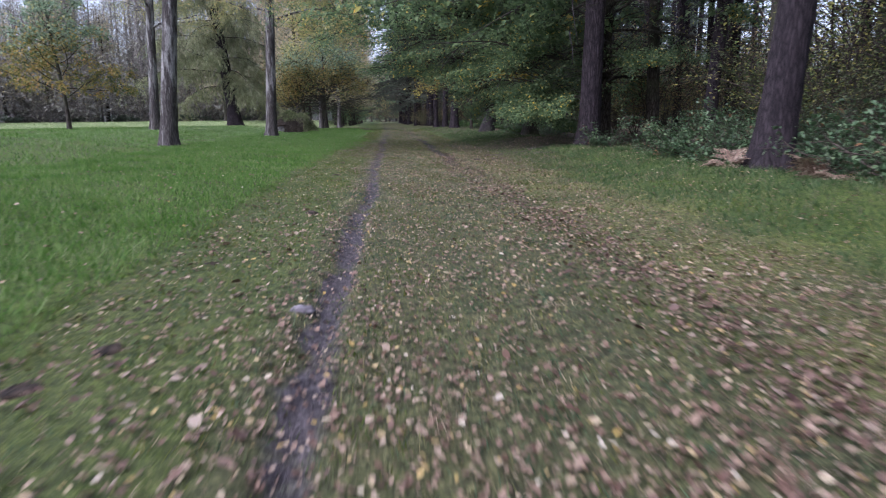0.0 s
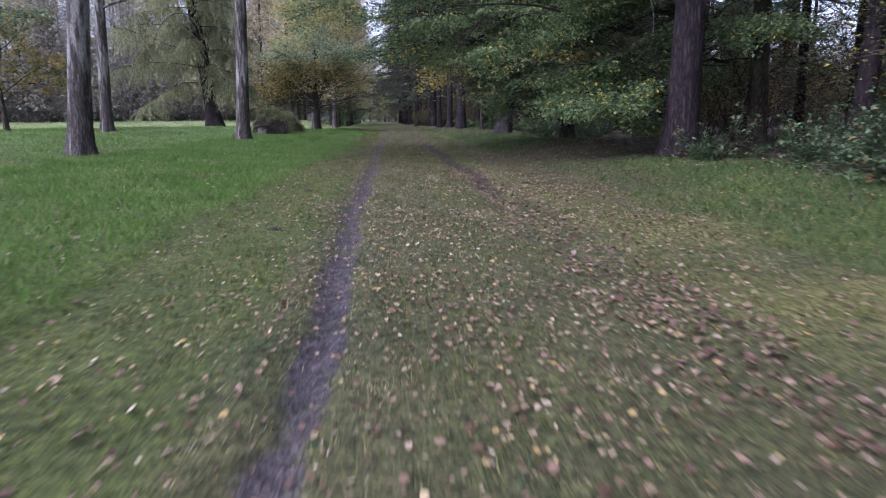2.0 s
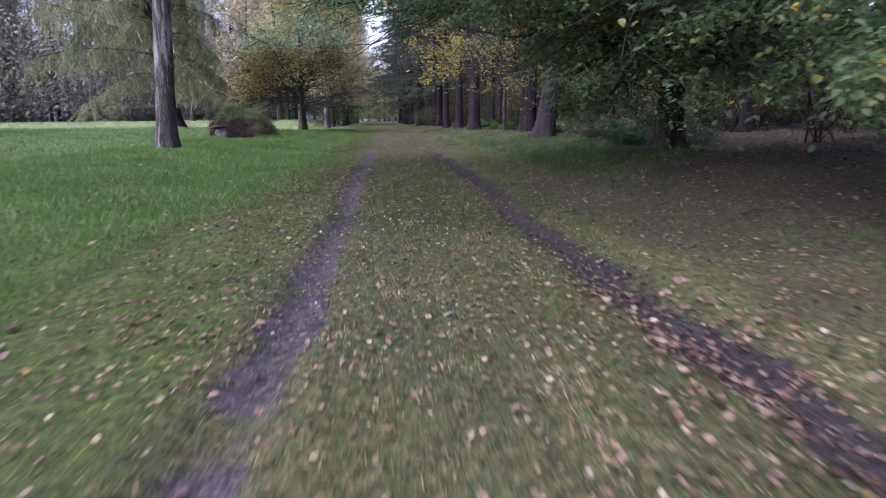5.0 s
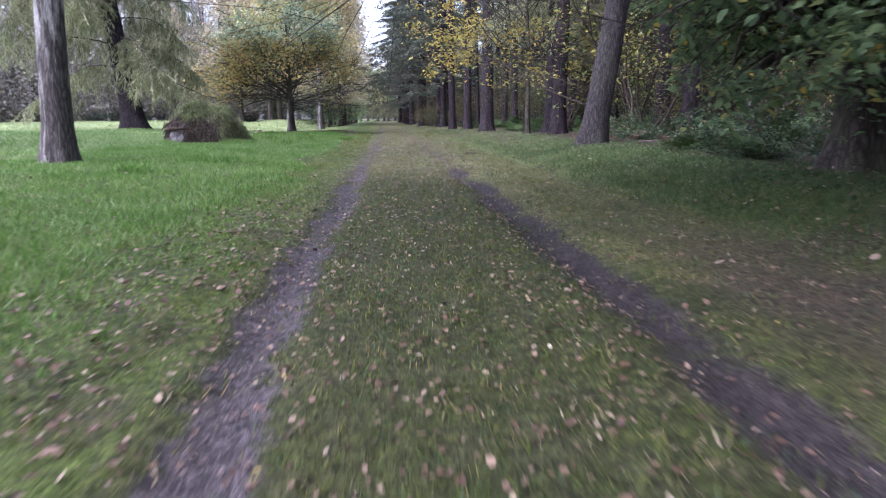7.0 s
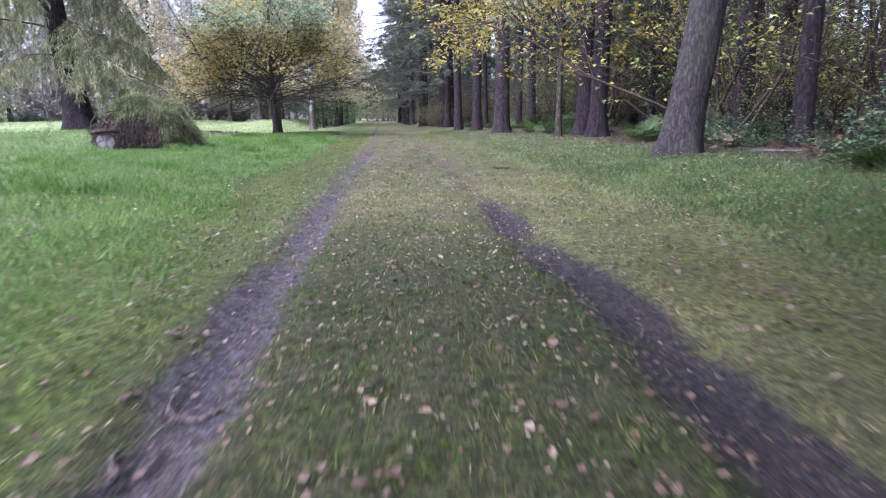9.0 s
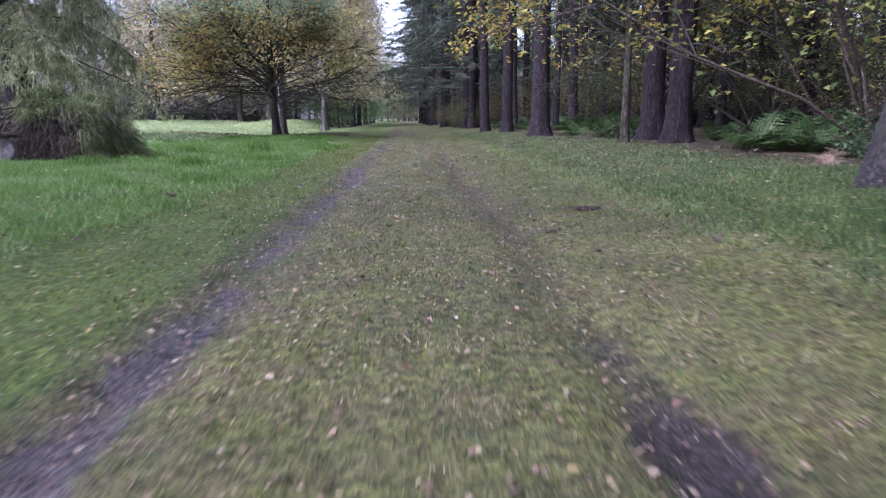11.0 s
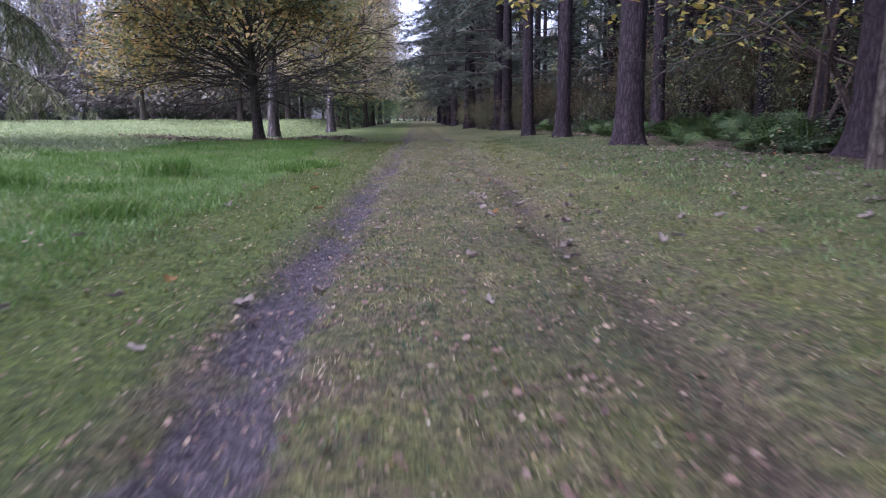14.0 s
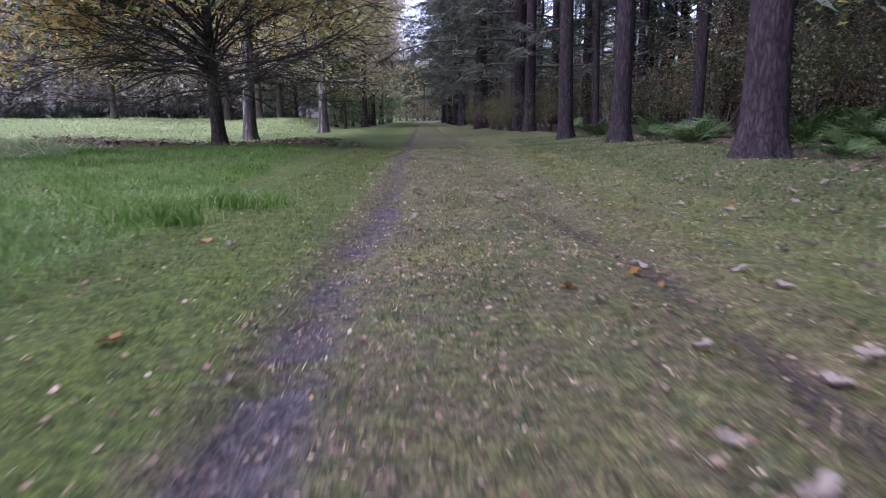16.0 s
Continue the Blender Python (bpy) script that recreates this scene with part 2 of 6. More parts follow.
def bark_material(name, dark, mid, pale, stretch=0.22, scale=9.0, moss=0.0, birch=False, bump=0.6):
    m, ns, ln, bsdf = material(name)
    tc = ns.new("ShaderNodeTexCoord")
    mp = ns.new("ShaderNodeMapping")
    mp.inputs["Scale"].default_value = (1, 1, stretch)
    ln.new(tc.outputs["Object"], mp.inputs[0])
    vo = node(ns, "ShaderNodeTexVoronoi", Scale=scale)
    vo.feature = "DISTANCE_TO_EDGE"
    wob = node(ns, "ShaderNodeTexNoise", Scale=scale * 0.8, Detail=4.0)
    ln.new(mp.outputs[0], wob.inputs["Vector"])
    off = ns.new("ShaderNodeVectorMath")
    off.operation = "MULTIPLY_ADD"
    off.inputs[1].default_value = (0.12, 0.12, 0.12)
    ln.new(wob.outputs["Color"], off.inputs[0])
    ln.new(mp.outputs[0], off.inputs[2])
    ln.new(off.outputs[0], vo.inputs["Vector"])
    fine = node(ns, "ShaderNodeTexNoise", Scale=scale * 5, Detail=6.0)
    ln.new(mp.outputs[0], fine.inputs["Vector"])
    r = ramp(ns, [(0.0, dark), (0.12, mid), (0.5, pale)])
    ln.new(vo.outputs["Distance"], r.inputs[0])
    mul = ns.new("ShaderNodeMix")
    mul.data_type, mul.blend_type = "RGBA", "MULTIPLY"
    mul.inputs[0].default_value = 0.75
    fr = ramp(ns, [(0.25, (0.45, 0.45, 0.45)), (0.75, (1.35, 1.3, 1.25))])
    ln.new(fine.outputs[0], fr.inputs[0])
    ln.new(r.outputs[0], mul.inputs[6])
    ln.new(fr.outputs[0], mul.inputs[7])
    col = mul.outputs[2]
    if birch:
        # papery white skin broken by black fissures, which take over near the foot
        sep = ns.new("ShaderNodeSeparateXYZ")
        ln.new(tc.outputs["Object"], sep.inputs[0])
        pat = node(ns, "ShaderNodeTexNoise", Scale=4.0, Detail=5.0, Roughness=0.65)
        ln.new(mp.outputs[0], pat.inputs["Vector"])
        h = ns.new("ShaderNodeMapRange")
        h.inputs["From Min"].default_value, h.inputs["From Max"].default_value = 0.2, 4.5
        h.inputs["To Min"].default_value, h.inputs["To Max"].default_value = 0.06, -0.05
        ln.new(sep.outputs["Z"], h.inputs[0])
        s = ns.new("ShaderNodeMath")
        s.operation = "ADD"
        ln.new(pat.outputs[0], s.inputs[0])
        ln.new(h.outputs[0], s.inputs[1])
        br = ramp(ns, [(0.41, (1, 1, 1)), (0.49, (0, 0, 0))])
        ln.new(s.outputs[0], br.inputs[0])
        white = ramp(ns, [(0.35, (0.12, 0.114, 0.112)), (0.65, (0.30, 0.285, 0.28))])
        ln.new(fine.outputs[0], white.inputs[0])
        mb = ns.new("ShaderNodeMix")
        mb.data_type = "RGBA"
        ln.new(br.outputs[0], mb.inputs[0])
        ln.new(col, mb.inputs[6])
        ln.new(white.outputs[0], mb.inputs[7])
        col = mb.outputs[2]
    if moss:
        big = node(ns, "ShaderNodeTexNoise", Scale=1.6, Detail=4.0)
        ln.new(tc.outputs["Object"], big.inputs["Vector"])
        mr = ramp(ns, [(0.45, (0, 0, 0)), (0.7, (moss, moss, moss))])
        ln.new(big.outputs[0], mr.inputs[0])
        mm = ns.new("ShaderNodeMix")
        mm.data_type = "RGBA"
        mm.inputs[7].default_value = (0.10, 0.12, 0.06, 1)
        ln.new(mr.outputs[0], mm.inputs[0])
        ln.new(col, mm.inputs[6])
        col = mm.outputs[2]
    ln.new(col, bsdf.inputs["Base Color"])
    bsdf.inputs["Roughness"].default_value = 0.9
    bsdf.inputs["Specular IOR Level"].default_value = 0.2
    bp = ns.new("ShaderNodeBump")
    bp.inputs["Strength"].default_value, bp.inputs["Distance"].default_value = bump, 0.02
    sm = ns.new("ShaderNodeMath")
    sm.operation = "MULTIPLY_ADD"
    sm.inputs[1].default_value = 0.35
    ln.new(fine.outputs[0], sm.inputs[0])
    ln.new(vo.outputs["Distance"], sm.inputs[2])
    ln.new(sm.outputs[0], bp.inputs["Height"])
    ln.new(bp.outputs[0], bsdf.inputs["Normal"])
    return m


def ground_material():
    """Turf, bare soil in the ruts, leaf mould under the trees, by the masks stored on the sheet."""
    m, ns, ln, bsdf = material("turf_and_soil")
    tc = ns.new("ShaderNodeTexCoord")

    def nz(scale, detail=5.0, rough=0.6):
        n = node(ns, "ShaderNodeTexNoise", Scale=scale, Detail=detail, Roughness=rough)
        ln.new(tc.outputs["Object"], n.inputs["Vector"])
        return n.outputs[0]

    def attr(name):
        a = ns.new("ShaderNodeAttribute")
        a.attribute_name = name
        return a.outputs["Fac"]

    def broken(mask, n, width=0.5):
        """The mask with its edge broken up by noise."""
        a = ns.new("ShaderNodeMath")
        a.operation = "MULTIPLY_ADD"
        a.inputs[1].default_value = width
        ln.new(n, a.inputs[0])
        ln.new(mask, a.inputs[2])
        r = ramp(ns, [(0.5 * width + 0.2, (0, 0, 0)), (0.5 * width + 0.8, (1, 1, 1))])
        ln.new(a.outputs[0], r.inputs[0])
        return r.outputs[0]

    def mix(f, a, b):
        x = ns.new("ShaderNodeMix")
        x.data_type = "RGBA"
        ln.new(f, x.inputs[0])
        ln.new(a, x.inputs[6])
        ln.new(b, x.inputs[7])
        return x.outputs[2]

    fine, mid, big = nz(95.0), nz(14.0), nz(1.1)
    turf = ramp(ns, [(0.36, (0.020, 0.024, 0.009)), (0.5, (0.058, 0.064, 0.024)), (0.64, (0.130, 0.124, 0.062))])
    ln.new(fine, turf.inputs[0])
    lush = ramp(ns, [(0.36, (0.021, 0.035, 0.006)), (0.5, (0.056, 0.083, 0.014)), (0.64, (0.103, 0.133, 0.030))])
    ln.new(fine, lush.inputs[0])
    straw = ramp(ns, [(0.36, (0.046, 0.050, 0.015)), (0.5, (0.115, 0.120, 0.036)), (0.64, (0.215, 0.208, 0.088))])
    ln.new(fine, straw.inputs[0])
    soil = ramp(ns, [(0.36, (0.017, 0.014, 0.017)), (0.5, (0.050, 0.042, 0.049)), (0.64, (0.130, 0.112, 0.124))])
    mud = ramp(ns, [(0.36, (0.007, 0.006, 0.006)), (0.5, (0.025, 0.020, 0.022)), (0.64, (0.078, 0.063, 0.067))])
    ln.new(fine, mud.inputs[0])
    ln.new(fine, soil.inputs[0])
    mould = ramp(ns, [(0.36, (0.013, 0.010, 0.006)), (0.5, (0.046, 0.037, 0.023)), (0.64, (0.108, 0.088, 0.060))])
    ln.new(fine, mould.inputs[0])
    c = mix(broken(attr("lush"), mid), turf.outputs[0], lush.outputs[0])
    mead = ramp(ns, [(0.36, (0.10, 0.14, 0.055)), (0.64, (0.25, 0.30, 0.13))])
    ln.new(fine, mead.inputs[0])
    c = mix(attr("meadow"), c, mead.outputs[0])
    moss = ramp(ns, [(0.36, (0.020, 0.030, 0.008)), (0.5, (0.060, 0.074, 0.018)), (0.64, (0.118, 0.130, 0.042))])
    ln.new(fine, moss.inputs[0])
    spot = ramp(ns, [(0.50, (0, 0, 0)), (0.64, (0.45, 0.45, 0.45))])
    ln.new(nz(2.6, 5.0, 0.65), spot.inputs[0])
    c = mix(broken(attr("straw"), mid, 0.7), c, straw.outputs[0])
    c = mix(spot.outputs[0], c, moss.outputs[0])
    # deep moss green, darkened to carry the beech's shade over the ride
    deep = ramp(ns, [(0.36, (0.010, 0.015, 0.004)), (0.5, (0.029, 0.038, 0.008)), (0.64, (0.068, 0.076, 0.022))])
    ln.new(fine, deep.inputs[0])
    c = mix(broken(attr("moss_shade"), mid, 0.7), c, deep.outputs[0])
    c = mix(broken(attr("mould"), mid, 0.6), c, mould.outputs[0])
    blot = ramp(ns, [(0.44, (0, 0, 0)), (0.60, (0.9, 0.9, 0.9))])
    ln.new(nz(4.3, 6.0, 0.7), blot.inputs[0])
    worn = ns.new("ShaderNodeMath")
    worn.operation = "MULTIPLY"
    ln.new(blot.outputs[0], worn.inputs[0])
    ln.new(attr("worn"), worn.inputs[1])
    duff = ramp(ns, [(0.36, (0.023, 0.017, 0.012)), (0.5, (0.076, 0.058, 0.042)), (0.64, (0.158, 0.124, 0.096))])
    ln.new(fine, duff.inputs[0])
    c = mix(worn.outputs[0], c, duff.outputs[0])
    c = mix(broken(attr("soil"), nz(9.0, 8.0, 0.75), 1.1), c, soil.outputs[0])
    c = mix(broken(attr("mud"), nz(7.0, 8.0, 0.75), 1.0), c, mud.outputs[0])
    tuft = ramp(ns, [(0.36, (0.5, 0.5, 0.5)), (0.64, (1.5, 1.5, 1.5))])
    ln.new(nz(24.0, 4.0, 0.6), tuft.inputs[0])
    tm = ns.new("ShaderNodeMix")
    tm.data_type, tm.blend_type = "RGBA", "MULTIPLY"
    tm.inputs[0].default_value = 1.0
    ln.new(c, tm.inputs[6])
    ln.new(tuft.outputs[0], tm.inputs[7])
    c = tm.outputs[2]
    tint = ramp(ns, [(0.3, (0.78, 0.8, 0.8)), (0.7, (1.15, 1.1, 1.0))])
    ln.new(big, tint.inputs[0])
    mu = ns.new("ShaderNodeMix")
    mu.data_type, mu.blend_type = "RGBA", "MULTIPLY"
    mu.inputs[0].default_value = 1.0
    ln.new(c, mu.inputs[6])
    ln.new(tint.outputs[0], mu.inputs[7])
    ln.new(mu.outputs[2], bsdf.inputs["Base Color"])
    bsdf.inputs["Roughness"].default_value = 0.85
    bsdf.inputs["Specular IOR Level"].default_value = 0.25
    bp = ns.new("ShaderNodeBump")
    bp.inputs["Strength"].default_value, bp.inputs["Distance"].default_value = 0.8, 0.02
    sm = ns.new("ShaderNodeMath")
    sm.operation = "ADD"
    ln.new(fine, sm.inputs[0])
    ln.new(mid, sm.inputs[1])
    ln.new(sm.outputs[0], bp.inputs["Height"])
    ln.new(bp.outputs[0], bsdf.inputs["Normal"])
    return m


M_GROUND = ground_material()
M_TURF = leaf_material("short_grass", [(0.0, (0.034, 0.070, 0.036)), (0.28, (0.066, 0.115, 0.060)), (0.42, (0.110, 0.155, 0.082)), (0.58, (0.122, 0.145, 0.034)), (0.78, (0.185, 0.172, 0.066)), (0.92, (0.290, 0.230, 0.135)), (1.0, (0.42, 0.345, 0.245))], 0.6, 0.35, 0.8, 4.5, gloss=0.22, own=0.6)
M_MOSSY = leaf_material("mossy_grass", [(0.0, (0.030, 0.055, 0.008)), (0.5, (0.067, 0.099, 0.012)), (0.85, (0.114, 0.133, 0.023)), (1.0, (0.202, 0.163, 0.066))], 0.6, 0.35, 0.3, 4.0, gloss=0.22)
M_LUSH = leaf_material("lush_grass", [(0.0, (0.037, 0.092, 0.012)), (0.5, (0.082, 0.172, 0.026)), (0.9, (0.145, 0.236, 0.054)), (1.0, (0.242, 0.287, 0.131))], 0.55, 0.4, 0.22, 0.9, gloss=0.22)
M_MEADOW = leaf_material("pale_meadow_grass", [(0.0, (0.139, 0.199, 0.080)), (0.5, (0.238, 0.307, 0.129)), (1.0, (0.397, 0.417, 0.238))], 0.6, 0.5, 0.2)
M_PALEGRASS = leaf_material("paler_lawn_grass", [(0.0, (0.095, 0.177, 0.050)), (0.5, (0.168, 0.268, 0.094)), (1.0, (0.274, 0.359, 0.174))], 0.5, 0.4, 0.25, 0.8)
M_THATCH = leaf_material("dry_thatch", [(0.0, (0.046, 0.031, 0.025)), (0.3, (0.138, 0.092, 0.070)), (0.65, (0.300, 0.215, 0.160)), (1.0, (0.500, 0.394, 0.306))], 0.7, 0.1, 0.1, gloss=0.22)
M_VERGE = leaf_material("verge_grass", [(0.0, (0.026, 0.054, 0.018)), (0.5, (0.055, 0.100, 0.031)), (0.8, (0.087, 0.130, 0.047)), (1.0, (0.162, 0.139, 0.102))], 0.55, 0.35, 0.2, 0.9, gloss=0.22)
M_LITTER = leaf_material("dead_leaves", [(0.0, (0.068, 0.033, 0.022)), (0.3, (0.149, 0.088, 0.062)), (0.65, (0.248, 0.167, 0.120)), (0.88, (0.342, 0.260, 0.189)), (0.93, (0.324, 0.220, 0.060)), (1.0, (0.450, 0.387, 0.310))], 0.5, 0.15, 0.05)
M_REDLITTER = leaf_material("brown_dead_leaves", [(0.0, (0.048, 0.025, 0.018)), (0.4, (0.108, 0.061, 0.046)), (0.8, (0.186, 0.123, 0.093)), (1.0, (0.263, 0.208, 0.159))], 0.5, 0.1, 0.05)
M_BIGLEAF = leaf_material("curled_dry_leaf", [(0.0, (0.138, 0.110, 0.092)), (0.6, (0.211, 0.180, 0.151)), (1.0, (0.266, 0.230, 0.194))], 0.6, 0.15, 0.0)
M_ORANGELEAF = leaf_material("orange_leaf", [(0.0, (0.140, 0.063, 0.017)), (1.0, (0.252, 0.147, 0.032))], 0.55, 0.2, 0.0)
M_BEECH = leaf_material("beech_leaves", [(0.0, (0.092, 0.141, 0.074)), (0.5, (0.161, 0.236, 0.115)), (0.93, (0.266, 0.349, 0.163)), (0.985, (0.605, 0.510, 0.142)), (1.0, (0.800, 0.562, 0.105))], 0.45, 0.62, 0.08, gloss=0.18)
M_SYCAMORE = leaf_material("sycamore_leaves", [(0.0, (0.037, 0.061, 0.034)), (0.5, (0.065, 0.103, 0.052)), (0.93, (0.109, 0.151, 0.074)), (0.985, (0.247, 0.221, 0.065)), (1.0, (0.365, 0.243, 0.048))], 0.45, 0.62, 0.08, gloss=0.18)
M_GOLD = leaf_material("maple_leaves_turning", [(0.0, (0.097, 0.126, 0.048)), (0.3, (0.189, 0.194, 0.067)), (0.6, (0.322, 0.261, 0.081)), (0.85, (0.414, 0.302, 0.090)), (1.0, (0.396, 0.239, 0.095))], 0.5, 0.5, 0.3)
M_LEMON = leaf_material("yellow_maple_leaves", [(0.0, (0.148, 0.159, 0.043)), (0.4, (0.289, 0.255, 0.055)), (0.8, (0.400, 0.311, 0.068)), (1.0, (0.370, 0.244, 0.068))], 0.5, 0.5, 0.2)
M_BLUEGREEN = leaf_material("maple_leaves_green", [(0.0, (0.124, 0.186, 0.115)), (0.5, (0.208, 0.285, 0.180)), (0.85, (0.321, 0.384, 0.243)), (1.0, (0.427, 0.384, 0.127))], 0.5, 0.4, 0.12)
M_LIME = leaf_material("yellow_green_autumn_leaves", [(0.0, (0.195, 0.224, 0.088)), (0.4, (0.332, 0.338, 0.135)), (0.75, (0.468, 0.423, 0.176)), (1.0, (0.559, 0.429, 0.182))], 0.7, 0.45, 0.25)
M_PALE = leaf_material("pale_autumn_leaves", [(0.0, (0.230, 0.229, 0.156)), (0.4, (0.358, 0.330, 0.222)), (0.75, (0.484, 0.413, 0.278)), (1.0, (0.553, 0.428, 0.267))], 0.7, 0.45, 0.25)
M_YELLOWING = leaf_material("yellowing_leaves", [(0.0, (0.168, 0.194, 0.078)), (0.45, (0.286, 0.278, 0.110)), (0.8, (0.440, 0.350, 0.130)), (1.0, (0.545, 0.389, 0.143))], 0.6, 0.45, 0.3)
M_UNDER = leaf_material("understorey_leaves", [(0.0, (0.062, 0.098, 0.038)), (0.4, (0.129, 0.170, 0.057)), (0.7, (0.278, 0.278, 0.080)), (1.0, (0.464, 0.409, 0.112))], 0.55, 0.45, 0.3, gloss=0.18)
M_RUSSET = leaf_material("russet_leaves", [(0.0, (0.103, 0.099, 0.049)), (0.5, (0.235, 0.182, 0.091)), (1.0, (0.455, 0.304, 0.138))], 0.6, 0.45, 0.25)
M_NEEDLE = leaf_material("dark_needles", [(0.0, (0.046, 0.064, 0.046)), (0.6, (0.086, 0.110, 0.078)), (1.0, (0.140, 0.158, 0.108))], 0.65, 0.3, 0.2)
M_SPRUCE = leaf_material("grey_green_needles", [(0.0, (0.041, 0.050, 0.037)), (0.6, (0.072, 0.083, 0.059)), (1.0, (0.110, 0.116, 0.080))], 0.7, 0.35, 0.25)
M_ELDER = leaf_material("elder_leaves", [(0.0, (0.056, 0.079, 0.037)), (0.6, (0.111, 0.136, 0.065)), (1.0, (0.202, 0.190, 0.085))], 0.6, 0.4, 0.2, gloss=0.18)
M_LARCH = leaf_material("larch_needles", [(0.0, (0.132, 0.154, 0.079)), (0.5, (0.261, 0.290, 0.155)), (1.0, (0.440, 0.418, 0.261))], 0.8, 0.45, 0.25)
# far twigs and bark are paled: distance haze put into their colours
M_TWIGHAZE = leaf_material("hazed_twigs_and_last_leaves", [(0.0, (0.183, 0.174, 0.157)), (0.6, (0.283, 0.270, 0.237)), (1.0, (0.343, 0.327, 0.250))], 0.8, 0.5, 0.2)
M_HAZEDTWIG = bark_material("hazed_twig_bark", (0.10, 0.085, 0.08), (0.20, 0.175, 0.165), (0.32, 0.29, 0.275), 0.5, 30.0)
M_BRAMBLE = leaf_material("bramble_leaves", [(0.0, (0.029, 0.059, 0.024)), (0.6, (0.069, 0.117, 0.054)), (0.95, (0.128, 0.176, 0.088)), (1.0, (0.244, 0.117, 0.059))], 0.4, 0.25, 0.2)
M_FERN = leaf_material("fern_fronds", [(0.0, (0.025, 0.055, 0.016)), (0.6, (0.052, 0.093, 0.025)), (1.0, (0.118, 0.141, 0.044))], 0.55, 0.35, 0.25)
M_DRYFERN = leaf_material("dry_bracken", [(0.0, (0.11, 0.07, 0.05)), (0.6, (0.22, 0.15, 0.11)), (1.0, (0.36, 0.28, 0.21))], 0.7, 0.2, 0.2)
M_PINEBARK = bark_material("pine_bark", (0.008, 0.006, 0.008), (0.024, 0.018, 0.022), (0.051, 0.041, 0.047), 0.2, 18.0, bump=1.0)
M_FIRBARK = bark_material("fir_bark", (0.012, 0.009, 0.011), (0.033, 0.029, 0.030), (0.072, 0.065, 0.066), 0.16, 22.0, moss=0.12)
M_BIRCHBARK = bark_material("birch_bark", (0.030, 0.026, 0.026), (0.062, 0.055, 0.054), (0.115, 0.105, 0.103), 0.16, 20.0, birch=True, bump=0.9)
M_BROADBARK = bark_material("maple_bark", (0.018, 0.015, 0.013), (0.048, 0.04, 0.035), (0.10, 0.088, 0.077), 0.3, 16.0, moss=0.35)
M_TWIG = bark_material("twig_bark", (0.03, 0.024, 0.02), (0.07, 0.055, 0.045), (0.13, 0.105, 0.09), 0.5, 30.0)
M_SOILMASS = bark_material("root_soil", (0.012, 0.009, 0.008), (0.045, 0.033, 0.026), (0.10, 0.075, 0.058), 0.9, 11.0)
M_SAWN = bark_material("sawn_wood", (0.08, 0.07, 0.078), (0.17, 0.155, 0.172), (0.27, 0.25, 0.275), 1.0, 6.0, bump=0.2)
M_STICK = bark_material("dead_stick", (0.05, 0.04, 0.038), (0.12, 0.10, 0.095), (0.22, 0.19, 0.18), 0.5, 26.0)

# ---- ground: one sheet to the horizon ----
LITTER_TREES = [(-6.6, 56.4, 4.0), (5.4, 18.8, 4.6)]


def graded(lo, hi, core, step, grow):
    """Even steps inside the core, growing ones outside."""
    a = list(np.arange(core[0], core[1] + 1e-6, step))
    s, x = step, a[-1]
    while x < hi:
        s *= grow
        x += s
        a.append(x)
    s, x, b = step, core[0], []
    while x > lo:
        s *= grow
        x -= s
        b.append(x)
    return np.array(b[::-1] + a)


